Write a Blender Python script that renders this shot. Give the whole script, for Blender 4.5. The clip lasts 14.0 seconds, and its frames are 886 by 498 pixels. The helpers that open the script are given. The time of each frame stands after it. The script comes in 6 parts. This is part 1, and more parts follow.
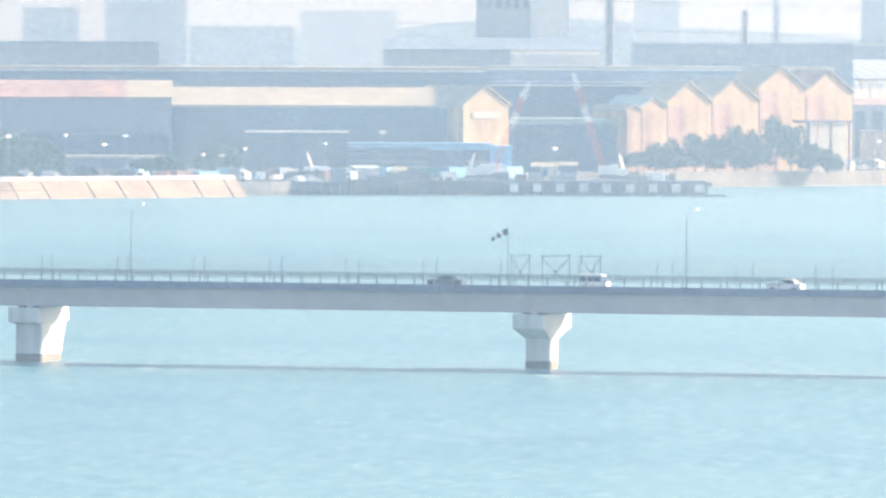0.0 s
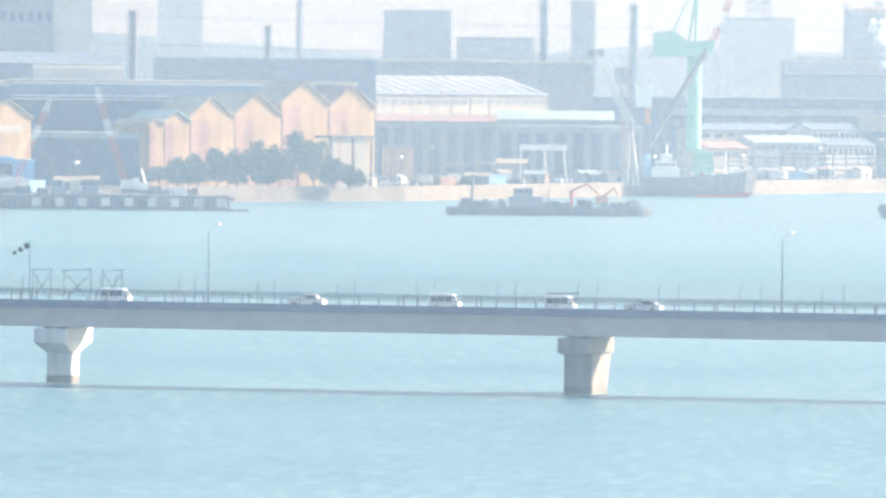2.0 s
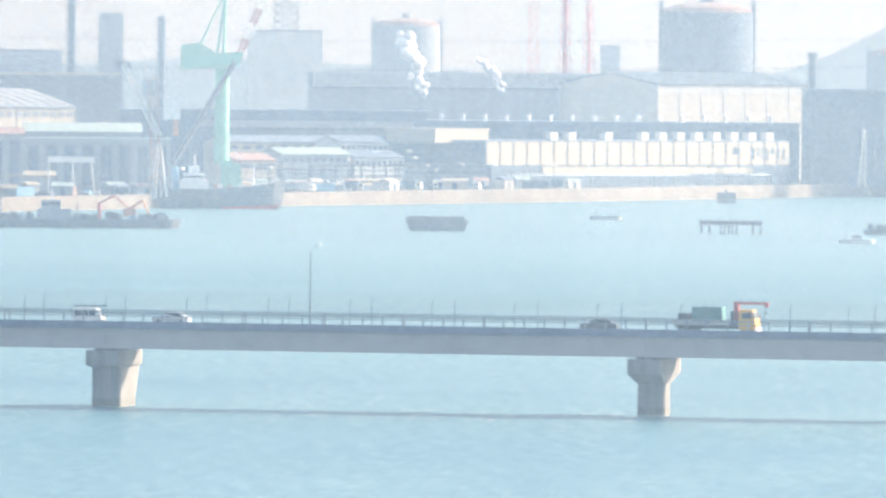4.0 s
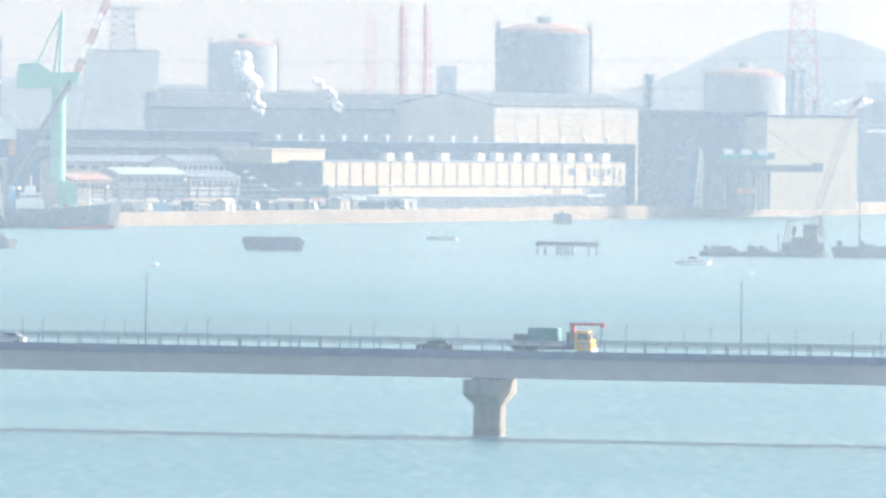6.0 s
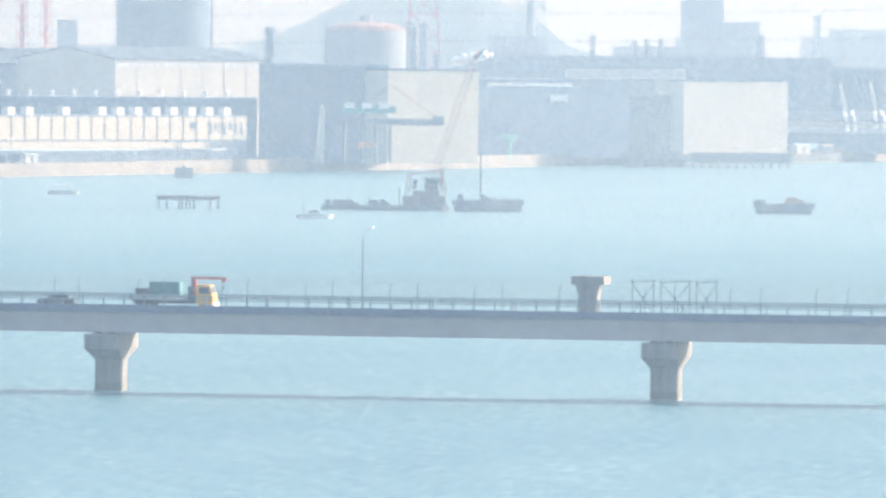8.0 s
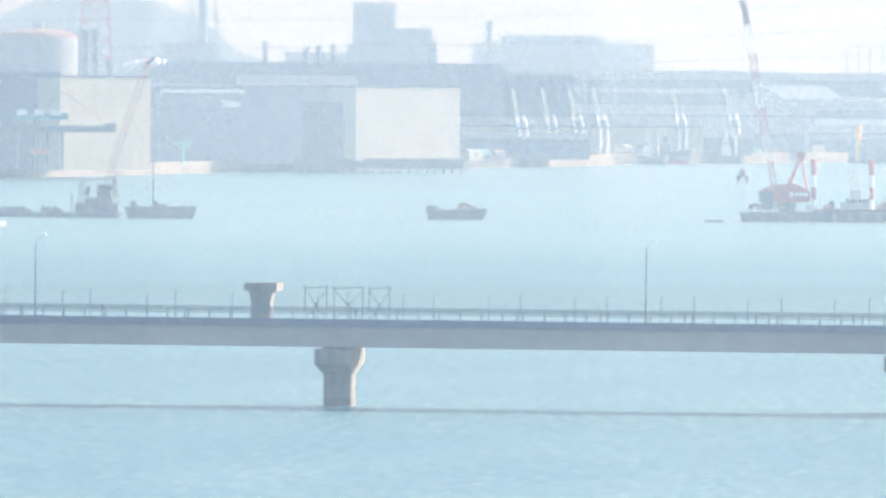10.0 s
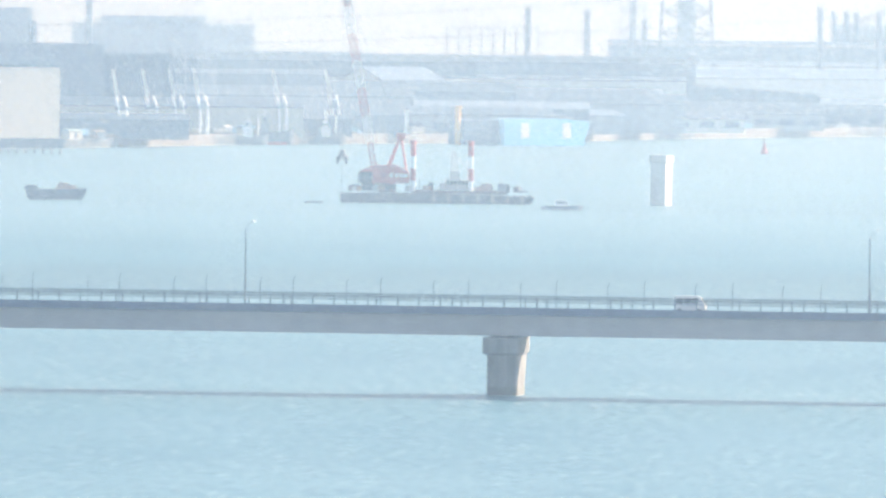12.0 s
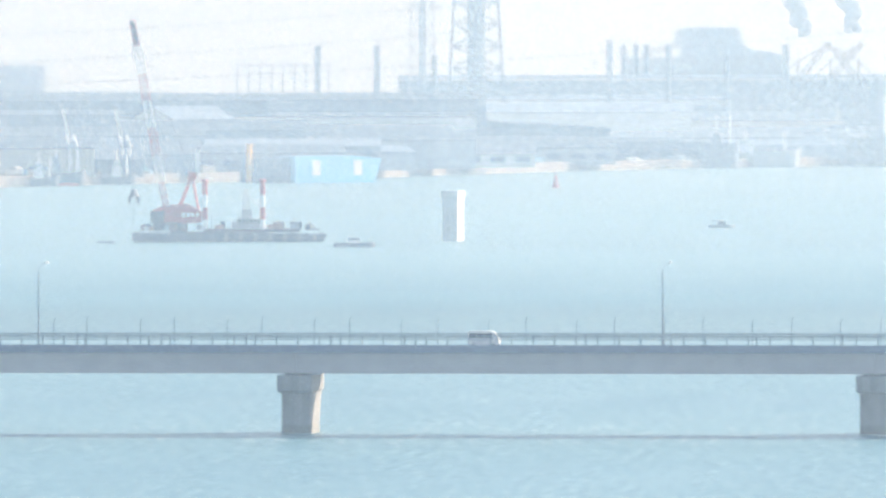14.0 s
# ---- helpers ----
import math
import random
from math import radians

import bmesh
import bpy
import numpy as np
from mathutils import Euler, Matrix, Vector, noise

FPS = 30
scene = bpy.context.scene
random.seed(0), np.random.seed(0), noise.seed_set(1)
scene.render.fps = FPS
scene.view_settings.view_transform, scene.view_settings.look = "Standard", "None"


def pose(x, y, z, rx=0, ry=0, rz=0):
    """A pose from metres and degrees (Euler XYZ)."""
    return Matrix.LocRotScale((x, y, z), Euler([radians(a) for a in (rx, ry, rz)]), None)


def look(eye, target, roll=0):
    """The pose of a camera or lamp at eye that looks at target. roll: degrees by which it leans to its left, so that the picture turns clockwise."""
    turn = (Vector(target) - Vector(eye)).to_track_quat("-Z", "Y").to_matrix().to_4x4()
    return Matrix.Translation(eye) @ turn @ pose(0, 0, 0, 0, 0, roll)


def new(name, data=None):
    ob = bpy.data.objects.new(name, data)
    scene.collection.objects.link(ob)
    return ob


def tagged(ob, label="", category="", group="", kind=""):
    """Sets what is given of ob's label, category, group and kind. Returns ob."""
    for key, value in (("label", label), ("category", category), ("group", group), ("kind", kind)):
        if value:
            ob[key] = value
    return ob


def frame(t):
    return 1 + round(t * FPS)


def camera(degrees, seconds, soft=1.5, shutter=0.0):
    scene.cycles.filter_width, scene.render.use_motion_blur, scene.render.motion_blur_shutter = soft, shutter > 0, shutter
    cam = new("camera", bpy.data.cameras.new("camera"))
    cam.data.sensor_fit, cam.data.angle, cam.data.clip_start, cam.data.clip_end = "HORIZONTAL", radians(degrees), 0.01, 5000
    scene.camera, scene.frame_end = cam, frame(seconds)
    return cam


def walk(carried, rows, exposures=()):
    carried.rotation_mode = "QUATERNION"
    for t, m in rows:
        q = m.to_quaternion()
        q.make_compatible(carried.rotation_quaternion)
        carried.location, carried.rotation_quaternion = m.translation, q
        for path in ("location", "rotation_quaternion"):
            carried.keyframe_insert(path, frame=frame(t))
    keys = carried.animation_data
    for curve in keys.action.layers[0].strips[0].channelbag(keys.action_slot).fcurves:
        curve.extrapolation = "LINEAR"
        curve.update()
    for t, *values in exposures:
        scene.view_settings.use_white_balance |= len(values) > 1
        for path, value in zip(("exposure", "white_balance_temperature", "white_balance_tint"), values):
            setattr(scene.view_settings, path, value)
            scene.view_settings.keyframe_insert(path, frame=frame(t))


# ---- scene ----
EYE_HEIGHT = 38.67


def aim(bearing, pitch, lean):
    """The tripod head on the hill: bearing clockwise from the y axis, pitch above the level, lean of the head."""
    return pose(0, 0, EYE_HEIGHT, 0, 0, -bearing) @ pose(0, 0, 0, 90 + pitch) @ pose(0, 0, 0, 0, 0, lean)


cam = camera(4.953, 14.0, soft=2.6)
walk(cam, [
    (0, aim(-21.0359, -1.2249, 0.1859)),
    (0.5, aim(-20.4739, -1.1775, 0.2317)),
    (1, aim(-19.9088, -1.1112, 0.4443)),
    (1.5, aim(-19.2580, -1.1068, 0.6103)),
    (2, aim(-18.3615, -1.1266, 0.5232)),
    (2.5, aim(-17.2066, -1.1910, 0.5929)),
    (3, aim(-16.1832, -1.1884, 0.5470)),
    (3.2, aim(-15.9498, -1.1737, 0.4780)),
    (5.3, aim(-15.4139, -0.8135, 0.5800)),
    (5.5, aim(-15.2243, -0.8234, 0.5800)),
    (6, aim(-14.8069, -0.9132, 0.6325)),
    (6.5, aim(-14.3928, -1.0938, 0.7192)),
    (7, aim(-13.7710, -1.1365, 0.6935)),
    (7.5, aim(-13.1506, -1.1725, 0.7005)),
    (8, aim(-12.6864, -1.1497, 0.5601)),
    (8.2, aim(-12.4949, -1.0340, 0.6461)),
    (10.3, aim(-10.5433, -1.1532, 0.4648)),
    (10.5, aim(-10.3272, -1.2123, 0.5375)),
    (11, aim(-9.8298, -1.2468, 0.4904)),
    (11.5, aim(-9.2511, -1.2048, 0.6011)),
    (12, aim(-8.6139, -1.1879, 0.6800)),
    (12.5, aim(-7.9925, -1.1044, 0.5339)),
    (13, aim(-7.6203, -1.0468, 0.1495)),
    (13.5, aim(-7.6407, -0.9790, 0.0029)),
    (14, aim(-7.4553, -0.9755, -0.1339)),
], exposures=[(0, 1.53, 6880, 14), (3, 1.38, 6790, 13), (6.5, 1.27, 6690, 13), (11, 1.18, 6570, 13), (14, 1.12, 6560, 12)])

# ---- world and sun ----
SUN_AZ, SUN_EL = 54.0, 25.0
world = bpy.data.worlds.new("sky")
scene.world = world
world.use_nodes = True
wn = world.node_tree.nodes
sky = wn.new("ShaderNodeTexSky")
sky.sky_type = "NISHITA"
sky.sun_disc = False
sky.sun_elevation, sky.sun_rotation = radians(SUN_EL), radians(SUN_AZ)
sky.air_density, sky.dust_density, sky.ozone_density = 1.0, 2.2, 2.0
world.node_tree.links.new(sky.outputs[0], wn["Background"].inputs[0])
wn["Background"].inputs[1].default_value = 0.108
world.cycles.sampling_method = "NONE"

sun = new("sun", bpy.data.lights.new("sun", "SUN"))
sun.data.energy, sun.data.angle, sun.data.color = 4.8, radians(6.0), (1.0, 0.90, 0.76)
sx, sy = math.sin(radians(SUN_AZ)) * math.cos(radians(SUN_EL)), math.cos(radians(SUN_AZ)) * math.cos(radians(SUN_EL))
sun.matrix_world = look((sx * 900, sy * 900, math.sin(radians(SUN_EL)) * 900), (0, 0, 0))


# ---- materials ----
def mat(name, colour, rough=0.75, metal=0.0, grain=2.0, blotch=0.15, amount=0.25, bump=0.05, streak=0.0, each=0.0):
    """Weathered surface: grain and blotches in metres, optional rain streaks and a tone of its own for each piece."""
    m = bpy.data.materials.new(name)
    m.use_nodes = True
    nt = m.node_tree
    n, link = nt.nodes, nt.links.new
    bsdf = n["Principled BSDF"]
    co = n.new("ShaderNodeTexCoord")
    big = n.new("ShaderNodeTexNoise")
    big.inputs["Scale"].default_value, big.inputs["Detail"].default_value = blotch, 5
    small = n.new("ShaderNodeTexNoise")
    small.inputs["Scale"].default_value, small.inputs["Detail"].default_value = grain, 4
    link(co.outputs["Object"], big.inputs["Vector"])
    if streak:
        mp = n.new("ShaderNodeMapping")
        mp.inputs["Scale"].default_value = (1, 1, 0.08)
        link(co.outputs["Object"], mp.inputs["Vector"])
        link(mp.outputs[0], small.inputs["Vector"])
    else:
        link(co.outputs["Object"], small.inputs["Vector"])
    add = n.new("ShaderNodeMath")
    add.operation = "ADD"
    link(big.outputs["Fac"], add.inputs[0])
    link(small.outputs["Fac"], add.inputs[1])
    src = add.outputs[0]
    if each:
        info = n.new("ShaderNodeObjectInfo")
        ma = n.new("ShaderNodeMath")
        ma.operation = "MULTIPLY_ADD"
        ma.inputs[1].default_value = each
        link(info.outputs["Random"], ma.inputs[0])
        link(src, ma.inputs[2])
        src = ma.outputs[0]
    ramp = n.new("ShaderNodeMapRange")
    ramp.inputs["From Min"].default_value, ramp.inputs["From Max"].default_value = 0.65, 1.35 + each
    ramp.inputs["To Min"].default_value, ramp.inputs["To Max"].default_value = 1 - amount, 1 + amount
    link(src, ramp.inputs["Value"])
    mul = n.new("ShaderNodeVectorMath")
    mul.operation = "SCALE"
    mul.inputs[0].default_value = colour
    link(ramp.outputs[0], mul.inputs["Scale"])
    link(mul.outputs[0], bsdf.inputs["Base Color"])
    bsdf.inputs["Roughness"].default_value, bsdf.inputs["Metallic"].default_value = rough, metal
    if rough >= 0.65:
        bsdf.inputs["Specular IOR Level"].default_value = 0.08
    if bump:
        bp = n.new("ShaderNodeBump")
        bp.inputs["Strength"].default_value, bp.inputs["Distance"].default_value = bump, 0.05
        link(small.outputs["Fac"], bp.inputs["Height"])
        link(bp.outputs[0], bsdf.inputs["Normal"])
    return m


def water_material():
    """Wind-rippled sea: the small ripples' shade and reflected light are painted into the colour; swell patches and
    long smooth slicks tint it, and a faint bump tilts its surface a little.
    """
    m = bpy.data.materials.new("sea_water")
    m.use_nodes = True
    nt = m.node_tree
    n, link = nt.nodes, nt.links.new
    bsdf = n["Principled BSDF"]
    co = n.new("ShaderNodeTexCoord")

    def field(stretch, detail, rough=0.55):
        mp, tx = n.new("ShaderNodeMapping"), n.new("ShaderNodeTexNoise")
        mp.inputs["Scale"].default_value = stretch
        mp.inputs["Rotation"].default_value = (0, 0, radians(-12))
        tx.inputs["Scale"].default_value, tx.inputs["Detail"].default_value, tx.inputs["Roughness"].default_value = 1.0, detail, rough
        link(co.outputs["Object"], mp.inputs["Vector"])
        link(mp.outputs[0], tx.inputs["Vector"])
        return tx.outputs["Fac"]

    def blend(a, c, fac, lo, hi):
        mix, rg = n.new("ShaderNodeMix"), n.new("ShaderNodeMapRange")
        mix.data_type = "RGBA"
        rg.inputs["From Min"].default_value, rg.inputs["From Max"].default_value = lo, hi
        link(fac, rg.inputs["Value"])
        link(rg.outputs[0], mix.inputs["Factor"])
        for socket, v in (("A", a), ("B", c)):
            if isinstance(v, tuple):
                mix.inputs[socket].default_value = v
            else:
                link(v, mix.inputs[socket])
        return mix.outputs["Result"]

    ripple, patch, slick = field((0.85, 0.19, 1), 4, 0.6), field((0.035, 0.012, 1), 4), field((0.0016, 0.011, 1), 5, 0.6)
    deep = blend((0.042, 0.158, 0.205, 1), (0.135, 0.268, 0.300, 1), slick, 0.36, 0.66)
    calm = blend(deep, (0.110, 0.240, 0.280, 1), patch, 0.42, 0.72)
    # Dark ripple faces and bright sky reflections are painted in from the ripple noise.
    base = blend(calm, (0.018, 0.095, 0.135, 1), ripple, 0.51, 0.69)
    painted_crest = blend(base, (0.30, 0.43, 0.46, 1), ripple, 0.44, 0.29)
    link(painted_crest, bsdf.inputs["Base Color"])
    bp = n.new("ShaderNodeBump")
    bp.inputs["Strength"].default_value, bp.inputs["Distance"].default_value = 0.10, 0.25
    link(ripple, bp.inputs["Height"])
    link(bp.outputs[0], bsdf.inputs["Normal"])
    ro = n.new("ShaderNodeMapRange")
    ro.inputs["To Min"].default_value, ro.inputs["To Max"].default_value = 0.28, 0.42
    link(slick, ro.inputs["Value"])
    link(ro.outputs[0], bsdf.inputs["Roughness"])
    bsdf.inputs["IOR"].default_value = 1.33
    bsdf.inputs["Specular IOR Level"].default_value = 0.3
    return m


SCATTER = (0.180, 0.232, 0.283)


def haze_material(name, depth, lift):
    """Sheet standing in for the sea haze of a stretch of air, depth in km: it scatters blue more than red, to both
    sides, and lets the rest through; it fades out towards the water.
    """
    m = bpy.data.materials.new(name)
    m.use_nodes = True
    nt = m.node_tree
    n, link = nt.nodes, nt.links.new
    n.remove(n["Principled BSDF"])
    out = n["Material Output"]
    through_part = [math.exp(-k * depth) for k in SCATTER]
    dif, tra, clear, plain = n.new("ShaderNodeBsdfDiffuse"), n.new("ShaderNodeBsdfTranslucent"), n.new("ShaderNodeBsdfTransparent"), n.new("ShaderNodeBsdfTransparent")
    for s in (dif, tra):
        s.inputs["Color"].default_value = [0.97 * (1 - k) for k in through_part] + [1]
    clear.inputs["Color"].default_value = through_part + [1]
    half, hazy, mix = n.new("ShaderNodeMixShader"), n.new("ShaderNodeAddShader"), n.new("ShaderNodeMixShader")
    half.inputs[0].default_value = 0.5
    link(dif.outputs[0], half.inputs[1])
    link(tra.outputs[0], half.inputs[2])
    link(half.outputs[0], hazy.inputs[0])
    link(clear.outputs[0], hazy.inputs[1])
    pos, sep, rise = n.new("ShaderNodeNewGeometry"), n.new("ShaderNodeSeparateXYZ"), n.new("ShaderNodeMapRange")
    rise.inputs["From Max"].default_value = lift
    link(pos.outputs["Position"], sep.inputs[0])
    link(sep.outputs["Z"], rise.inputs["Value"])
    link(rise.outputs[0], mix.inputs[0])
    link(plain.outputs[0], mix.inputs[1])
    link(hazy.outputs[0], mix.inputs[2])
    link(mix.outputs[0], out.inputs["Surface"])
    return m


def backdrop_material():
    """Bright hazy sky low over the horizon, paler towards the sun."""
    m = bpy.data.materials.new("hazy_sky")
    m.use_nodes = True
    nt = m.node_tree
    nt.nodes.remove(nt.nodes["Principled BSDF"])
    glow = nt.nodes.new("ShaderNodeEmission")
    glow.inputs["Color"].default_value, glow.inputs["Strength"].default_value = (1.0, 0.975, 0.86, 1), 0.8
    co, sep, grade = nt.nodes.new("ShaderNodeTexCoord"), nt.nodes.new("ShaderNodeSeparateXYZ"), nt.nodes.new("ShaderNodeMapRange")
    grade.inputs["From Min"].default_value, grade.inputs["From Max"].default_value = -2000, -600
    grade.inputs["To Min"].default_value, grade.inputs["To Max"].default_value = 0.26, 0.42
    nt.links.new(co.outputs["Object"], sep.inputs[0])
    nt.links.new(sep.outputs["X"], grade.inputs["Value"])
    nt.links.new(grade.outputs[0], glow.inputs["Strength"])
    nt.links.new(glow.outputs[0], nt.nodes["Material Output"].inputs["Surface"])
    m.cycles.emission_sampling = "NONE"
    return m


CONCRETE_PALE = mat("pale_concrete", (0.58, 0.57, 0.55), 0.85, grain=1.2, blotch=0.25, amount=0.2, streak=1)
RUST_DARK = mat("dark_rusty_steel", (0.11, 0.08, 0.08), 0.8, grain=1.0, blotch=0.2, amount=0.4)
CONCRETE = mat("concrete", (0.235, 0.225, 0.215), 0.85, grain=1.2, blotch=0.25, amount=0.25, streak=1)
CONCRETE_WET = mat("wet_concrete", (0.16, 0.15, 0.13), 0.6, grain=2, amount=0.35)
GIRDER = mat("painted_girder", (0.50, 0.435, 0.44), 0.6, grain=0.5, blotch=0.05, amount=0.12, bump=0.05)
FASCIA = mat("blue_grey_fascia", (0.15, 0.18, 0.25), 0.65, grain=0.7, blotch=0.06, amount=0.15, bump=0.05)
ASPHALT = mat("asphalt", (0.06, 0.06, 0.06), 0.9, grain=6, amount=0.2)
GALV = mat("galvanised_steel", (0.14, 0.19, 0.24), 0.6, 0.3, grain=4, amount=0.15)
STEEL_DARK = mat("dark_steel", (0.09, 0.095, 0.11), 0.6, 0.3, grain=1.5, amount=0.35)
SEAWALL = mat("pale_seawall", (0.205, 0.18, 0.15), 0.9, grain=0.8, blotch=0.08, amount=0.3, streak=1)
REVET = mat("revetment_stone", (0.30, 0.23, 0.16), 0.9, grain=1.5, blotch=0.1, amount=0.35)
EARTH = mat("yard_ground", (0.13, 0.13, 0.125), 0.95, grain=0.3, blotch=0.02, amount=0.4)
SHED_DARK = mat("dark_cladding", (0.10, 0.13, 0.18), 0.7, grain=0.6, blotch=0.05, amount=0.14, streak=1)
SHED_GREY = mat("grey_cladding", (0.24, 0.27, 0.31), 0.7, grain=0.6, blotch=0.05, amount=0.14, streak=1)
SHED_PALE = mat("pale_cladding", (0.55, 0.56, 0.54), 0.7, grain=0.6, blotch=0.05, amount=0.15, streak=1)
SHED_WHITE = mat("white_cladding", (0.45, 0.41, 0.34), 0.65, grain=0.8, blotch=0.06, amount=0.12, streak=1)
PANEL_WHITE = mat("white_wall_panel", (0.43, 0.39, 0.31), 0.65, grain=0.8, blotch=0.06, amount=0.12, streak=1)
SHED_BLUE = mat("blue_cladding", (0.20, 0.42, 0.62), 0.6, grain=0.6, blotch=0.05, amount=0.2)
GABLE = mat("orange_cladding", (0.47, 0.32, 0.18), 0.8, grain=0.5, blotch=0.09, amount=0.35, streak=1)
GABLE_PINK = mat("pink_cladding", (0.42, 0.26, 0.19), 0.8, grain=0.5, blotch=0.09, amount=0.35, streak=1)
ROOF_CREAM = mat("cream_roof", (0.36, 0.31, 0.22), 0.8, grain=0.4, blotch=0.05, amount=0.2)
ROOF_RUST = mat("rusty_roof", (0.34, 0.22, 0.18), 0.85, grain=0.4, blotch=0.05, amount=0.35)
ROOF_BLUE = mat("blue_grey_roof", (0.15, 0.19, 0.25), 0.75, grain=0.4, blotch=0.04, amount=0.14)
ROOF_DARK = mat("dark_roof", (0.07, 0.085, 0.11), 0.8, grain=0.4, blotch=0.04, amount=0.14)
ROOF_GREEN = mat("green_grey_roof", (0.30, 0.38, 0.36), 0.75, grain=0.4, blotch=0.04, amount=0.2)
GLASS_DARK = mat("dark_window", (0.04, 0.05, 0.06), 0.15, grain=1, amount=0.2, bump=0)
RED = mat("red_paint", (0.42, 0.08, 0.06), 0.55, grain=1.5, amount=0.25)
WHITE = mat("white_paint", (0.78, 0.78, 0.76), 0.5, grain=1.5, amount=0.12)
GREEN = mat("green_crane_paint", (0.16, 0.45, 0.34), 0.6, grain=1.0, amount=0.25)
YELLOW = mat("yellow_paint", (0.75, 0.38, 0.03), 0.45, grain=1.5, amount=0.15)
ORANGE = mat("orange_paint", (0.50, 0.20, 0.06), 0.5, grain=1.5, amount=0.2)
TEAL = mat("teal_tarpaulin", (0.06, 0.20, 0.22), 0.7, grain=2, amount=0.3)
HULL = mat("dark_hull", (0.07, 0.08, 0.10), 0.6, grain=0.8, blotch=0.15, amount=0.4, streak=1)
HULL_BLUE = mat("light_blue_hull", (0.20, 0.58, 0.88), 0.5, grain=0.8, blotch=0.1, amount=0.15)
RUBBER = mat("tyre_rubber", (0.03, 0.03, 0.03), 0.85, grain=8, amount=0.2)
LEAF = mat("foliage", (0.028, 0.05, 0.028), 0.7, grain=1.2, blotch=0.2, amount=0.5, bump=0)
BARK = mat("bark", (0.10, 0.08, 0.06), 0.9, grain=4, amount=0.3)
STEAM = mat("white_steam", (0.9, 0.9, 0.9), 1.0, grain=0.3, amount=0.05, bump=0)
HILL = mat("wooded_hill", (0.06, 0.09, 0.06), 0.95, grain=0.05, blotch=0.004, amount=0.4, bump=0)
WATER = water_material()
FOAM = mat("sea_foam", (0.72, 0.76, 0.76), 0.8, grain=2, amount=0.2)


# ---- building helpers ----
class Shape:
    """Collects faces for one mesh."""

    def __init__(self):
        self.v, self.f = [], []

    def box(self, x0, x1, y0, y1, z0, z1):
        i = len(self.v)
        self.v += [(x, y, z) for z in (z0, z1) for x, y in ((x0, y0), (x1, y0), (x1, y1), (x0, y1))]
        self.f += [tuple(i + k for k in q) for q in ((0, 3, 2, 1), (4, 5, 6, 7), (0, 1, 5, 4), (1, 2, 6, 5), (2, 3, 7, 6), (3, 0, 4, 7))]
        return self

    def tube(self, p, q, r0, r1=None, n=6, caps=True):
        r1 = r0 if r1 is None else r1
        p, q = Vector(p), Vector(q)
        d = (q - p).normalized()
        a = d.orthogonal().normalized()
        c = d.cross(a)
        i = len(self.v)
        for o, r in ((p, r0), (q, r1)):
            for k in range(n):
                g = 2 * math.pi * k / n
                self.v.append(tuple(o + (a * math.cos(g) + c * math.sin(g)) * r))
        self.f += [(i + k, i + (k + 1) % n, i + n + (k + 1) % n, i + n + k) for k in range(n)]
        if caps:
            self.f += [tuple(range(i + n - 1, i - 1, -1)), tuple(range(i + n, i + 2 * n))]
        return self

    def slab(self, ring, thick):
        """A flat polygon given by its corners, made thick along its normal, downwards."""
        pts = [Vector(p) for p in ring]
        nrm = (pts[1] - pts[0]).cross(pts[2] - pts[0]).normalized()
        i, n = len(self.v), len(pts)
        self.v += [tuple(p) for p in pts] + [tuple(p - nrm * thick) for p in pts]
        self.f += [tuple(range(i, i + n)), tuple(range(i + 2 * n - 1, i + n - 1, -1))]
        self.f += [(i + k, i + n + k, i + n + (k + 1) % n, i + (k + 1) % n) for k in range(n)]
        return self

    def loft(self, rings, close=True):
        """Rings of equal count joined in order, ends closed."""
        i, n = len(self.v), len(rings[0])
        for r in rings:
            self.v += [tuple(p) for p in r]
        for j in range(len(rings) - 1):
            o = i + j * n
            self.f += [(o + k, o + (k + 1) % n, o + n + (k + 1) % n, o + n + k) for k in range(n)]
        if close:
            o = i + (len(rings) - 1) * n
            self.f += [tuple(range(i + n - 1, i - 1, -1)), tuple(range(o, o + n))]
        return self

    def lattice(self, p, q, w0, w1, bays, r):
        """A four-legged trussed mast or boom from p to q."""
        p, q = Vector(p), Vector(q)
        d = (q - p).normalized()
        a = d.cross(Vector((0, 1, 0.01))).normalized()
        c = d.cross(a).normalized()

        def corner(t, k):
            w = (w0 + (w1 - w0) * t) / 2
            return p.lerp(q, t) + a * w * (1 if k in (0, 3) else -1) + c * w * (1 if k < 2 else -1)

        for k in range(4):
            self.tube(corner(0, k), corner(1, k), r, n=4, caps=False)
            for j in range(bays):
                t0, t1 = j / bays, (j + 1) / bays
                e = (k + 1) % 4
                s0, s1 = (k, e) if (j + k) % 2 else (e, k)
                self.tube(corner(t0, s0), corner(t1, s1), r * 0.6, n=3, caps=False)
                self.tube(corner(t1, k), corner(t1, e), r * 0.6, n=3, caps=False)
        return self

    def mesh(self, name, material, smooth=False):
        me = bpy.data.meshes.new(name)
        me.from_pydata(self.v, [], self.f)
        me.materials.append(material)
        bm = bmesh.new()
        bm.from_mesh(me)
        bmesh.ops.recalc_face_normals(bm, faces=bm.faces)
        bm.to_mesh(me)
        bm.free()
        if smooth:
            me.shade_smooth()
        return me


def part(name, shape, material, parent, label="", m=None, smooth=False):
    """Links a shape, or a mesh already made, as one mesh object under a thing or a part."""
    ob = new(name, shape if isinstance(shape, bpy.types.Mesh) else shape.mesh(name, material, smooth))
    ob.parent = parent
    if m is not None:
        ob.matrix_basis = m
    return tagged(ob, label)


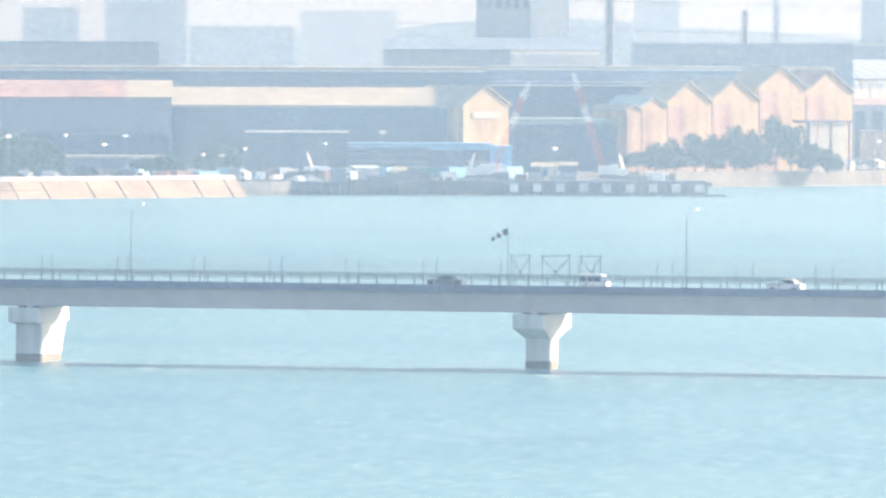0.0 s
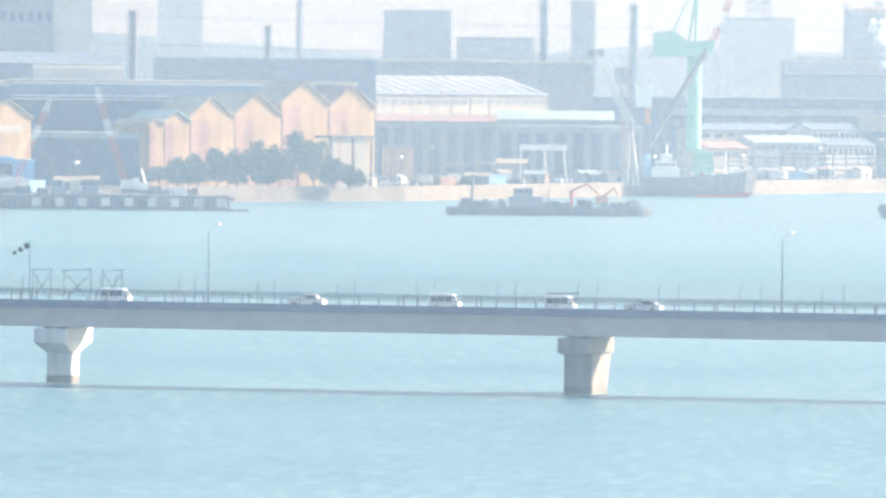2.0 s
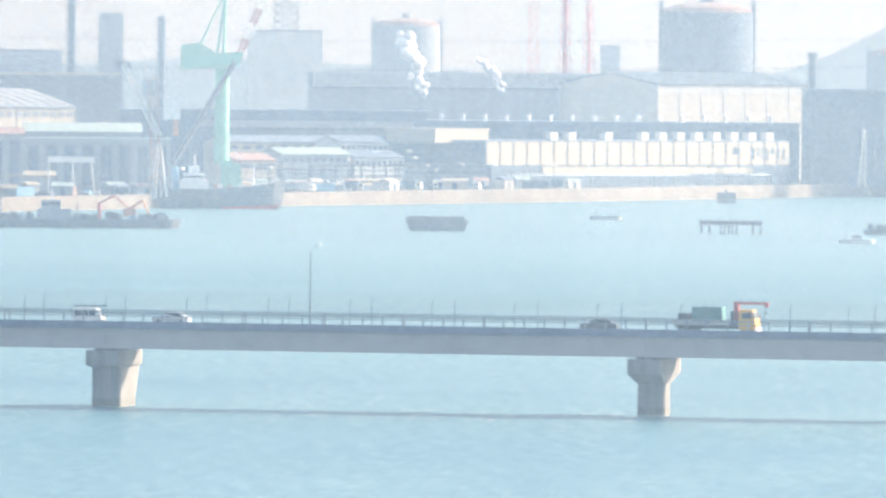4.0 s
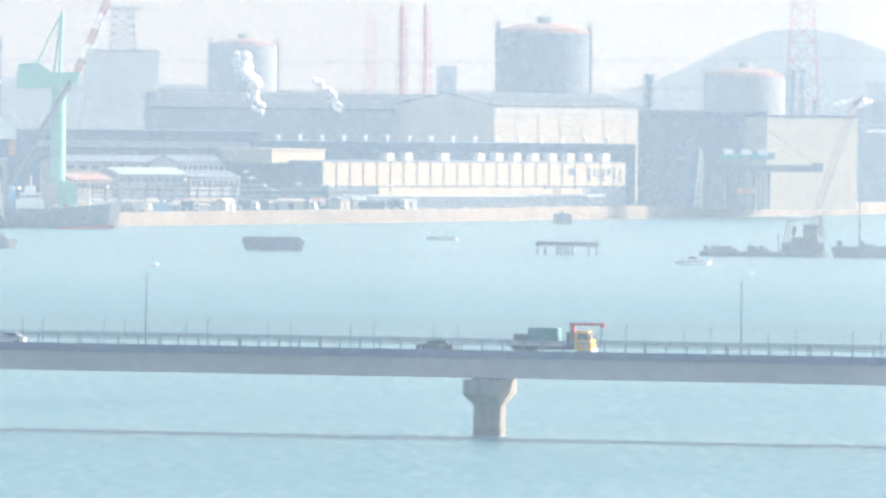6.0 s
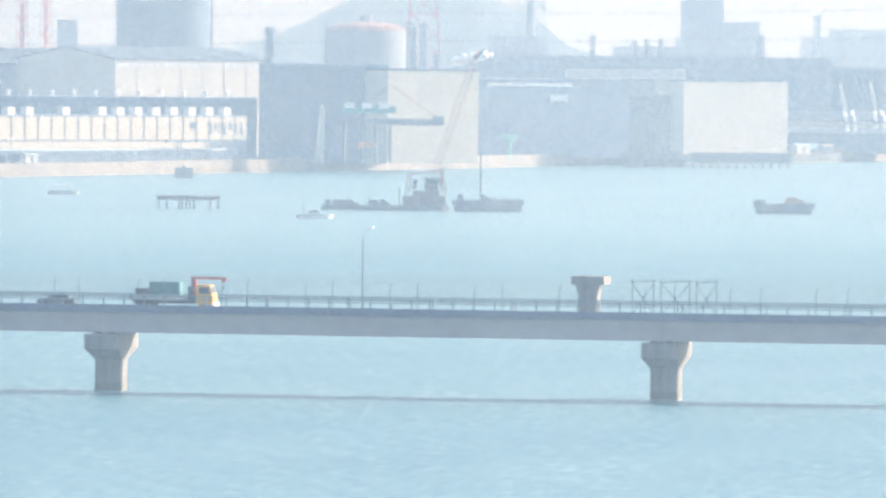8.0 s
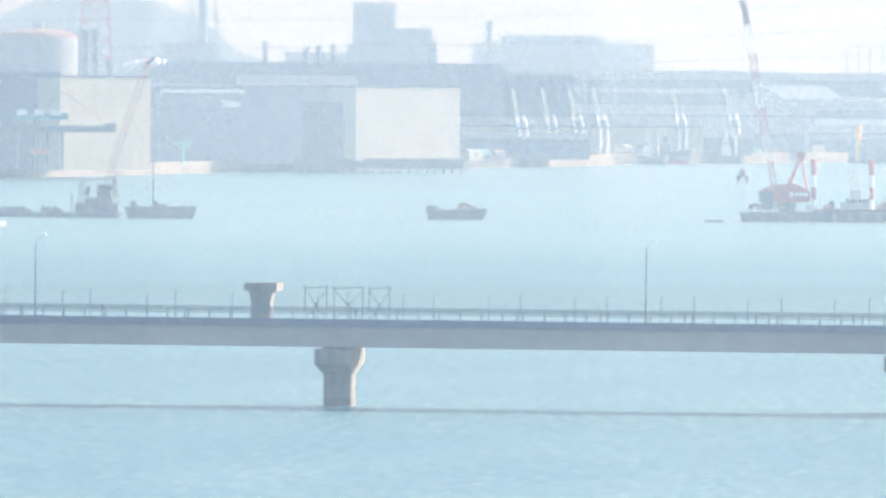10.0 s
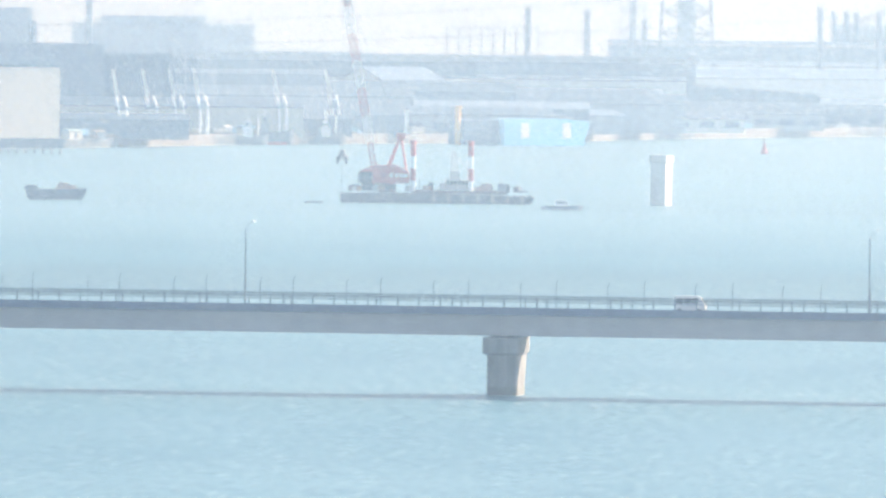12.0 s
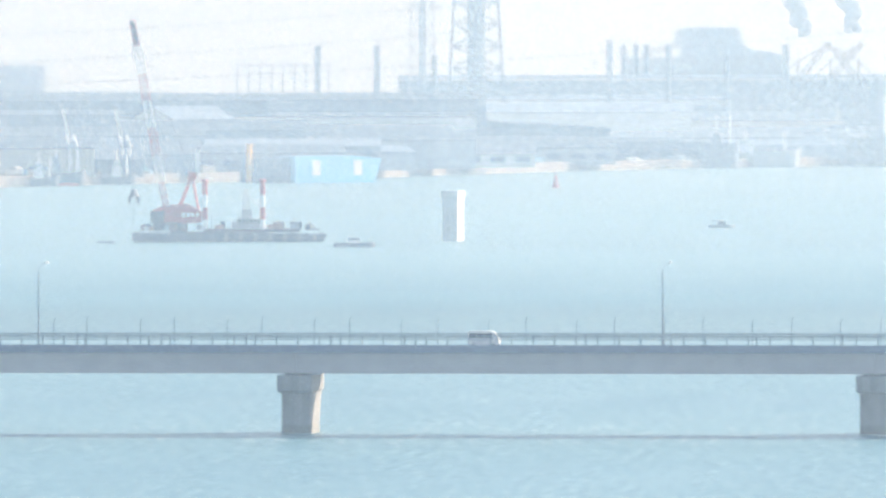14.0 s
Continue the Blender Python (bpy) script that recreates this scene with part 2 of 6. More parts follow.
def thing(name, m, label, category, group="", kind=""):
    ob = new(name)
    ob.empty_display_size = 0.5
    ob.matrix_basis = m
    return tagged(ob, label, category, group, kind)


def solid(name, shape, material, m, label, category="", group="", kind="", smooth=False):
    ob = new(name, shape.mesh(name, material, smooth))
    ob.matrix_basis = m
    return tagged(ob, label, category, group, kind)


def spot(bearing, distance, z=0.0, turn=0.0):
    """A place on the chart: bearing from the hill in degrees, distance in metres; local y points away from the hill."""
    a = radians(bearing)
    return pose(distance * math.sin(a), distance * math.cos(a), z, 0, 0, -bearing + turn)


LAND = 3.3


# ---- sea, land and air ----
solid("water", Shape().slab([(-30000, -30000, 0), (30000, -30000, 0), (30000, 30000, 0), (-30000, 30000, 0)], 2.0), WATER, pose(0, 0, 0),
      "pale blue-green sea with small wind ripples", "water", kind="structure")

SHORE = [(-60, 2330), (-30, 2300), (-23.5, 2330), (-21.9, 2381), (-20.9, 2480), (-19.4, 2542), (-18.56, 2579), (-16.45, 2770), (-15.1, 2880), (-13.4, 3065), (-12.1, 3245),
         (-11.3, 3355), (-10.7, 3402), (-9.8, 3575), (-8.2, 3749), (-7.36, 3960), (-6.3, 4161), (-4.98, 4319), (0, 4700), (20, 5200), (50, 5400)]


def shore_range(bearing):
    for (a, ra), (c, rc) in zip(SHORE, SHORE[1:]):
        if a <= bearing <= c:
            return ra + (rc - ra) * (bearing - a) / (c - a)
    return SHORE[-1][1]


def chart(bearing, distance, z):
    a = radians(bearing)
    return (distance * math.sin(a), distance * math.cos(a), z)


land = Shape()
steps = [-60 + 0.5 * k for k in range(221)]
for q0, q1 in zip(steps, steps[1:]):
    r0, r1 = shore_range(q0) + 3, shore_range(q1) + 3
    i = len(land.v)
    land.v += [chart(q0, r0, LAND), chart(q1, r1, LAND), chart(q1, 28000, LAND), chart(q0, 28000, LAND), chart(q0, r0, -1), chart(q1, r1, -1)]
    land.f += [(i, i + 1, i + 2, i + 3), (i + 4, i + 5, i + 1, i)]
solid("ground", land, EARTH, pose(0, 0, 0), "flat grey-brown industrial land behind the quay", "ground", kind="structure")

wall_run = Shape()
q = -19.943
while q < 3:
    step = math.degrees(20.0 / shore_range(q))
    if q < -11.857 or q > -10.705:
        p0, p1 = Vector(chart(q + 0.0004, shore_range(q), 0)), Vector(chart(q + step - 0.0004, shore_range(q + step), 0))
        side = (p1 - p0).normalized().cross(Vector((0, 0, 1)))
        top = LAND + random.uniform(0.3, 0.6)
        ring0 = [p0 + side * 0.6 + Vector((0, 0, -1)), p0 - side * 3.2 + Vector((0, 0, -1)), p0 - side * 3.2 + Vector((0, 0, top)), p0 + side * 0.1 + Vector((0, 0, top))]
        ring1 = [p + (p1 - p0) for p in ring0]
        wall_run.loft([ring0, ring1])
    q += step
solid("seawall", wall_run, SEAWALL, pose(0, 0, 0), "pale stained concrete seawall along the harbour", "seawall", kind="structure")

# Upright curved sheets added in the air imitate the haze between the distances.
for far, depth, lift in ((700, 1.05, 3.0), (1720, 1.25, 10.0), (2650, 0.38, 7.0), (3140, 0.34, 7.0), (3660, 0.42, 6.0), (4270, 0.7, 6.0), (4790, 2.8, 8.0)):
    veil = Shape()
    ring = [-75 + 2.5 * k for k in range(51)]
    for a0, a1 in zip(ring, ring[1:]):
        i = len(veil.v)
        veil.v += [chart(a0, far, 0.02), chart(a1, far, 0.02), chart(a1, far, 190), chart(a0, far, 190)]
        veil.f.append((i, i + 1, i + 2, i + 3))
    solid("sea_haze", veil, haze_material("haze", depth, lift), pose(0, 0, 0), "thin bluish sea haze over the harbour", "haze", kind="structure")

far_sky = Shape()
ring = [-60 + 2.5 * k for k in range(41)]
for a0, a1 in zip(ring, ring[1:]):
    i = len(far_sky.v)
    far_sky.v += [chart(a0, 4990, -2), chart(a1, 4990, -2), chart(a1, 4990, 420), chart(a0, 4990, 420)]
    far_sky.f.append((i, i + 1, i + 2, i + 3))
solid("backdrop", far_sky, backdrop_material(), pose(0, 0, 0), "pale bright hazy sky above the far shore", "sky", kind="structure")

# ---- the bridge ----
SPAN, FIRST, LINE = 62.56, -471.7, 1095.4
CAP_TOP, SOFFIT, ROAD = 6.31, 6.5, 9.5
X0, X1 = FIRST - 1.5 * SPAN, FIRST + 7.5 * SPAN


def pier(k, wide):
    hw = 1.66 if wide else 1.56
    ht = 2.95 if wide else 1.3
    p = thing("bridge_pier", pose(FIRST + k * SPAN, LINE, 0), "pale concrete bridge pier with a stained waterline, standing in the sea" if wide else
              "slender pale concrete hammerhead bridge pier standing in the sea", "pier", "piers under the bridge")
    b = 0.18

    def ring(w, t, z):
        return [(-w + b, -t, z), (w - b, -t, z), (w, -t + b, z), (w, t - b, z), (w - b, t, z), (-w + b, t, z), (-w, t - b, z), (-w, -t + b, z)]

    body = CONCRETE_PALE if k < 2 else CONCRETE
    part("stem", Shape().loft([ring(hw, ht, 0.95), ring(hw, ht, 4.4)]), body, p)
    part("waterline", Shape().loft([ring(hw + 0.02, ht + 0.02, -2), ring(hw + 0.02, ht + 0.02, 0.95)]), CONCRETE_WET, p, "dark wet stained concrete foot")
    low = 4.4 if wide else 3.5
    if wide:
        part("cap", Shape().loft([ring(hw + 0.05, 3.3, low), ring(1.93, 4.6, low + 0.25), ring(1.93, 4.6, CAP_TOP)]), body, p)
        part("haunch", Shape().loft([[(-hw + 0.2, y0, z), (hw - 0.02, y0, z), (hw - 0.02, y1, z), (-hw + 0.2, y1, z)] for y0, y1, z in ((2.0, 2.99, 1.2), (2.0, 4.55, low + 0.6))]), body, p)
    else:
        far = [(x, y if y < 0 else y * 0.9, z) for x, y, z in ring(hw + 0.02, ht + 0.1, low)]
        part("cap", Shape().loft([far, ring(1.93, 4.6, 4.7), ring(1.93, 4.6, CAP_TOP)]), body, p)
    for x in (-0.9, 0.9):
        for y in (-2.6, 2.6):
            part("bearing", Shape().box(x - 0.35, x + 0.35, y - 0.4, y + 0.4, CAP_TOP, SOFFIT), STEEL_DARK, p)


for k in range(-1, 8):
    pier(k, k in (0, 2, 5, 6))

bridge = thing("bridge", pose(0, LINE, 0), "long grey steel girder road bridge with pipe railings", "bridge")
for k in range(-2, 8):
    a, c = max(X0, FIRST + k * SPAN + 0.03), min(X1, FIRST + (k + 1) * SPAN - 0.03)
    g = Shape()
    g.loft([[(x, -3.3, SOFFIT), (x, 3.3, SOFFIT), (x, 3.9, ROAD - 0.6), (x, -3.9, ROAD - 0.6)] for x in (a, c)])
    girder = part("girder", g, GIRDER, bridge, "warm grey painted box girder")
    for j in range(1, 4):
        x = a + (c - a) * j / 4
        st = Shape().loft([[(x - 0.03, -3.34, SOFFIT), (x + 0.03, -3.34, SOFFIT), (x + 0.03, -3.92, ROAD - 0.62), (x - 0.03, -3.92, ROAD - 0.62)],
                           [(x - 0.03, -3.28, SOFFIT), (x + 0.03, -3.28, SOFFIT), (x + 0.03, -3.86, ROAD - 0.62), (x - 0.03, -3.86, ROAD - 0.62)]])
        part("web_joint", st, GIRDER, girder)
part("deck", Shape().box(X0, X1, -4.5, 4.5, ROAD - 0.8, ROAD - 0.5), CONCRETE, bridge)
part("carriageway", Shape().box(X0, X1, -4.2, 4.2, ROAD - 0.5, ROAD - 0.41), ASPHALT, bridge, "worn asphalt road surface")
for s in (-1, 1):
    part("fascia", Shape().box(X0, X1, min(s * 4.2, s * 4.62), max(s * 4.2, s * 4.62), ROAD - 0.75, ROAD + (0.12 if s < 0 else -0.32)), FASCIA, bridge, "blue-grey kerb fascia")
    for z, r in ((ROAD + 0.7, 0.05), (ROAD + 1.1, 0.07)):
        part("rail", Shape().tube((X0, s * 4.42, z), (X1, s * 4.42, z), r), GALV, bridge, "galvanised pipe rail")
post_mesh = Shape().loft([[(-0.07, -0.09, 0), (0.07, -0.09, 0), (0.07, 0.09, 0), (-0.07, 0.09, 0)],
                          [(-0.05, -0.03, 1.0), (0.05, -0.03, 1.0), (0.05, 0.09, 1.0), (-0.05, 0.09, 1.0)]]).mesh("railing_post", GALV)
far_post = Shape().loft([[(-0.07, -0.09, 0), (0.07, -0.09, 0), (0.07, 0.09, 0), (-0.07, 0.09, 0)],
                         [(-0.05, -0.03, 1.44), (0.05, -0.03, 1.44), (0.05, 0.09, 1.44), (-0.05, 0.09, 1.44)]]).mesh("railing_post", GALV)
n_post = int((X1 - X0) / 2.32)
for k in range(n_post):
    x = X0 + 1 + k * 2.32
    for s in (-1, 1):
        if s < 0 or k % 4 == 0:
            part("railing_post", post_mesh if s < 0 else far_post, GALV, bridge, m=pose(x, s * 4.42, ROAD + (0.12 if s < 0 else -0.32), 0, 0, 0 if s < 0 else 180))
mast = Shape().tube((0, 0, 0), (0, 0, 2.6), 0.05, 0.035, 5).tube((0, 0, 2.6), (0.18, 0, 3.1), 0.035, 0.025, 5)
mast_mesh = mast.mesh("net_pole", GALV)
x = X0 + 2
while x < X1:
    part("net_pole", mast_mesh, GALV, bridge, m=pose(x, -4.5, ROAD + 0.1))
    part("net_pole", mast_mesh, GALV, bridge, m=pose(x + 4.4, 4.5, ROAD - 0.34))
    x += 9.55


def street_lamp(x):
    p = thing("street_lamp", pose(x, LINE - 4.35, ROAD + 0.1), "tall thin grey steel street lamp on the bridge edge", "street lamp", "lamps along the bridge")
    part("pole", Shape().tube((0, 0, 0), (0, 0, 7.9), 0.11, 0.07, 8), GALV, p)
    arm = Shape()
    pts = [Vector((0, 0, 7.9)), Vector((0.1, 0.3, 8.35)), Vector((0.3, 0.8, 8.65)), Vector((0.62, 1.4, 8.8))]
    for a, c in zip(pts, pts[1:]):
        arm.tube(a, c, 0.035, n=6)
    part("arm", arm, GALV, p)
    part("lamp_head", Shape().loft([[(0.55, 1.2, 8.78), (0.85, 1.2, 8.78), (0.85, 1.9, 8.82), (0.55, 1.9, 8.82)],
                                    [(0.6, 1.2, 8.98), (0.8, 1.2, 8.98), (0.8, 1.9, 8.94), (0.6, 1.9, 8.94)]]), WHITE, p, "white lamp head")
    part("base_plate", Shape().box(-0.25, 0.25, -0.2, 0.2, 0, 0.06), GALV, p)


for brg in (-22.777, -19.673, -16.463, -13.134, -9.718, -6.227):
    street_lamp((LINE - 4.35) * math.tan(radians(brg)))


def brace_frame(x, y, wide, high):
    p = thing("expansion_joint_frame", pose(x, y, ROAD - 0.41), "thin grey steel frame with crossed braces on the bridge", "steel frame", "braced frames on the bridge")
    for s in (0, wide):
        part("upright", Shape().tube((s, 0, 0), (s, 0, high), 0.038, n=5), STEEL_DARK, p)
    part("top_bar", Shape().tube((-0.2, 0, high * 0.93), (wide + 0.2, 0, high * 0.98), 0.038, n=5), STEEL_DARK, p)
    part("brace", Shape().tube((0, 0, 0.1), (wide, 0, high * 0.9), 0.032, n=5), STEEL_DARK, p)
    part("brace", Shape().tube((wide, 0, 0.1), (0, 0, high * 0.9), 0.032, n=5), STEEL_DARK, p)
    part("hub", Shape().tube((wide / 2, -0.1, high * 0.5), (wide / 2, 0.1, high * 0.5), 0.1, n=8), STEEL_DARK, p)


for b0, b1 in ((-20.726, -20.624), (-20.552, -20.4), (-20.334, -20.226),
               (-11.668, -11.548), (-11.507, -11.346), (-11.308, -11.195)):
    xa, xb = LINE * math.tan(radians(b0)), LINE * math.tan(radians(b1))
    brace_frame(xa, LINE + 4.2, xb - xa, 3.9)

sock = thing("windsock", pose((LINE - 4.4) * math.tan(radians(-20.672)), LINE - 4.4, ROAD), "dark and white striped windsock on a thin mast", "windsock")
part("mast", Shape().tube((0, 0, 0), (0, 0, 6.9), 0.06, 0.045, 6), GALV, sock)
for j in range(5):
    f0, f1 = j / 5, (j + 1) / 5
    p0, p1 = Vector((-0.15, 0, 6.3)), Vector((-2.0, 0, 5.3))
    part("stripe", Shape().tube(p0.lerp(p1, f0), p0.lerp(p1, f1), 0.38 - 0.2 * f0, 0.38 - 0.2 * f1, 10, caps=False), STEEL_DARK if j % 2 == 0 else WHITE, sock,
         "dark cloth stripe" if j % 2 == 0 else "white cloth stripe")

# ---- wavelets along the tide line beside the bridge ----
rng = random.Random(5)
for nm, mt, count, label in (("wavelets", WATER, 1900, "short choppy wavelets along the tide line"), ("foam", FOAM, 1500, "thin broken foam along the tide line")):
    wv = Shape()
    for k in range(count):
        x = rng.uniform(-640, 40)
        y = LINE - 13 + 0.03 * min(0, x + 160) + 8 * noise.noise(Vector((x * 0.012, 3, 0))) + (rng.gauss(0, 15) if rng.random() < 0.65 else abs(rng.gauss(0, 40)))
        ln, hi, dp = rng.uniform(0.2, 0.9), rng.uniform(0.012, 0.035), rng.uniform(0.4, 1.1)
        if mt is FOAM:
            ln, hi, dp = rng.uniform(0.1, 0.55), rng.uniform(0.008, 0.025), rng.uniform(0.3, 0.9)
        i = len(wv.v)
        wv.v += [(x - ln, y, 0.005), (x, y - dp, 0.005), (x + ln, y, 0.005), (x, y + dp, 0.005), (x - ln * 0.3, y, hi), (x + ln * 0.35, y, hi * 0.9)]
        wv.f += [(i, i + 1, i + 4), (i + 1, i + 5, i + 4), (i + 1, i + 2, i + 5), (i + 2, i + 3, i + 5), (i + 3, i + 4, i + 5), (i + 3, i, i + 4)]
    solid(nm, wv, mt, pose(0, 0, 0), label, "waves", kind="stuff")


# ---- vehicles on the bridge ----
def wheels(p, xs, y0, y1, r):
    for x in xs:
        for y in (y0, y1):
            wh = part("wheel", Shape().tube((x, y - 0.1, r), (x, y + 0.1, r), r, n=16), RUBBER, p)
            part("rim", Shape().tube((x, y - 0.12, r), (x, y + 0.12, r), r * 0.55, n=10), GALV, wh)


def car_body(prof, half, mt, p, label):
    inset = 0.12
    part("body", Shape().loft([[(x, s * (half - (inset if z > 1.0 else 0)), z) for x, z in prof] for s in (-1, 1)]), mt, p, label)


def small_van(x, y, rack, paint, label):
    p = thing("van", pose(x, y, ROAD - 0.4), label, "van", "vehicles on the bridge")
    car_body([(-1.65, 0.35), (1.55, 0.35), (1.7, 0.55), (1.68, 0.95), (1.2, 1.72), (0.9, 1.85), (-1.55, 1.87), (-1.66, 1.7), (-1.68, 0.9)], 0.74, paint, p, "")
    for s in (-1, 1):
        for a, c in ((-1.5, -0.75), (-0.65, 0.1), (0.2, 0.95)):
            part("side_window", Shape().box(a, c, s * 0.66 - 0.02, s * 0.66 + 0.02, 1.1, 1.65), GLASS_DARK, p)
    part("windscreen", Shape().slab([(1.64, -0.55, 1.05), (1.64, 0.55, 1.05), (1.27, 0.5, 1.68), (1.27, -0.5, 1.68)], 0.03), GLASS_DARK, p)
    part("bumper", Shape().box(1.6, 1.78, -0.7, 0.7, 0.3, 0.55), GALV, p)
    for y2 in (-0.5, 0.5):
        part("headlight", Shape().box(1.66, 1.74, y2 - 0.14, y2 + 0.14, 0.68, 0.86), WHITE, p)
    wheels(p, (-1.05, 1.1), -0.68, 0.68, 0.28)
    if rack:
        rk = Shape().tube((-1.7, -0.45, 2.1), (2.0, -0.45, 2.14), 0.05).tube((-1.7, 0.45, 2.1), (2.0, 0.45, 2.14), 0.05)
        for xx in (-1.3, -0.4, 0.5):
            rk.tube((xx, -0.6, 2.04), (xx, 0.6, 2.04), 0.03).tube((xx, -0.6, 1.8), (xx, -0.6, 2.04), 0.025).tube((xx, 0.6, 1.8), (xx, 0.6, 2.04), 0.025)
        part("roof_rack", rk, STEEL_DARK, p, "dark steel roof rack with long poles")


def sedan(x, y, paint, label, facing=1):
    p = thing("car", pose(x, y, ROAD - 0.4, 0, 0, 0 if facing > 0 else 180), label, "car", "vehicles on the bridge")
    car_body([(-2.1, 0.35), (2.0, 0.35), (2.15, 0.6), (2.05, 0.85), (1.05, 1.0), (0.4, 1.45), (-1.0, 1.48), (-1.6, 1.02), (-2.12, 0.95)], 0.82, paint, p, "")
    for s in (-1, 1):
        part("side_window", Shape().slab([(-1.35, s * 0.715, 1.04), (0.75, s * 0.715, 1.04), (0.32, s * 0.715, 1.39), (-0.95, s * 0.715, 1.41)], 0.03), GLASS_DARK, p)
    part("windscreen", Shape().slab([(1.06, -0.6, 1.03), (1.06, 0.6, 1.03), (0.47, 0.55, 1.44), (0.47, -0.55, 1.44)], 0.03), GLASS_DARK, p)
    for y2 in (-0.6, 0.6):
        part("headlight", Shape().box(2.02, 2.14, y2 - 0.15, y2 + 0.15, 0.62, 0.78), WHITE, p)
    wheels(p, (-1.3, 1.3), -0.76, 0.76, 0.31)


def on_road(bearing, y):
    return (LINE + y) * math.tan(radians(bearing))


CAR_DARK = mat("dark_car_paint", (0.08, 0.10, 0.12), 0.3, 0.2, grain=3, amount=0.08, bump=0)
CAR_SILVER = mat("silver_car_paint", (0.5, 0.53, 0.55), 0.3, 0.3, grain=3, amount=0.06, bump=0)
small_van(on_road(-18.346, -1.9), LINE - 1.9, False, WHITE, "small white van with dark side windows on the bridge")
small_van(on_road(-17.699, -1.9), LINE - 1.9, True, WHITE, "small white van carrying a dark roof rack on the bridge")
sedan(on_road(-17.237, 1.9), LINE + 1.9, CAR_SILVER, "silver saloon car on the bridge", -1)
sedan(on_road(-21.016, 1.9), LINE + 1.9, CAR_DARK, "dark grey saloon car on the bridge", -1)
sedan(on_road(-14.841, 1.9), LINE + 1.9, CAR_DARK, "dark grey hatchback car on the bridge", -1)
small_van(on_road(-20.188, -1.9), LINE - 1.9, False, WHITE, "small white van with dark side windows on the bridge")
sedan(on_road(-19.12, 1.9), LINE + 1.9, WHITE, "white saloon car on the bridge", -1)
small_van(on_road(-7.227, 1.9), LINE + 1.9, False, WHITE, "small white van with dark side windows on the bridge")


def crane_truck(x, y):
    p = thing("crane_truck", pose(x, y, ROAD - 0.4), "yellow-cabbed flatbed truck with a folded red loader crane", "truck", "vehicles on the bridge")
    part("chassis", Shape().box(-4.6, 4.3, -0.45, 0.45, 0.65, 1.0), STEEL_DARK, p)
    bed = part("flatbed", Shape().box(-4.8, 1.7, -1.2, 1.2, 1.0, 1.2), GALV, p, "grey dropside flatbed")
    for s in (-1, 1):
        for k in range(4):
            part("dropside", Shape().box(-4.75 + k * 1.61, -3.2 + k * 1.61, s * 1.2 - 0.03, s * 1.2 + 0.03, 1.0, 1.62), SHED_PALE, bed)
    part("tailboard", Shape().box(-4.84, -4.78, -1.2, 1.2, 1.2, 1.62), GALV, bed)
    part("cab", Shape().loft([[(2.75, s * 1.18, 0.6), (4.55, s * 1.18, 0.6), (4.65, s * 1.18, 1.2), (4.5, s * 1.15, 1.85), (4.2, s * 1.08, 2.75), (2.85, s * 1.08, 2.8), (2.75, s * 1.15, 1.8)]
                              for s in (-1, 1)]), YELLOW, p, "yellow truck cab")
    for s in (-1, 1):
        part("side_window", Shape().slab([(3.1, s * 1.17, 1.8), (4.3, s * 1.17, 1.8), (4.12, s * 1.12, 2.5), (3.1, s * 1.12, 2.5)], 0.03), GLASS_DARK, p)
        part("mirror", Shape().box(4.5, 4.6, s * 1.35 - 0.12, s * 1.35 + 0.12, 1.8, 2.3), STEEL_DARK, p)
    part("windscreen", Shape().slab([(4.54, -1.0, 1.85), (4.54, 1.0, 1.85), (4.27, 0.95, 2.6), (4.27, -0.95, 2.6)], 0.03), GLASS_DARK, p)
    part("bumper", Shape().box(4.5, 4.8, -1.15, 1.15, 0.45, 0.8), WHITE, p, "white front bumper")
    for s in (-0.85, 0.85):
        part("headlight", Shape().box(4.6, 4.7, s - 0.2, s + 0.2, 0.9, 1.1), WHITE, p)
    cr = part("crane_column", Shape().box(2.0, 2.5, -0.35, 0.35, 1.0, 3.35), RED, p, "dark red loader crane column")
    part("crane_base", Shape().box(1.8, 2.7, -1.1, 1.1, 0.95, 1.5).box(1.7, 2.1, -0.6, 0.6, 1.5, 2.6), STEEL_DARK, cr)
    part("crane_boom", Shape().box(1.9, 5.7, -0.14, 0.14, 3.35, 3.65).box(5.4, 5.85, -0.2, 0.2, 3.1, 3.6), RED, cr, "folded red crane boom")
    part("crane_hook", Shape().tube((5.6, 0, 3.15), (5.6, 0, 2.5), 0.03, n=4).tube((5.6, 0, 2.55), (5.6, 0, 2.3), 0.1, 0.05, 6), STEEL_DARK, cr)
    wheels(p, (-3.6, -2.5, 3.5), -1.05, 1.05, 0.48)
    t1 = Shape()
    for k in range(12):
        t1.box(-2.6 + k * 0.27, -2.41 + k * 0.27, -1.02, 1.02, 1.22, 2.98)
    t1.box(-2.6, 0.75, -0.98, 0.98, 1.22, 3.05)
    solid("cargo_container", t1, mat("teal_container_paint", (0.07, 0.22, 0.22), 0.6, grain=1, amount=0.25), pose(x, y, ROAD - 0.4),
          "dark teal ribbed steel container on the flatbed", "container")
    solid("cargo_crate", Shape().box(-4.2, -2.8, -0.9, 0.9, 1.22, 2.2).box(-4.25, -2.75, -0.95, 0.95, 2.2, 2.3), STEEL_DARK, pose(x, y, ROAD - 0.4),
          "dark steel crate on the flatbed", "crate")


crane_truck(on_road(-14.187, -1.9), LINE - 1.9)



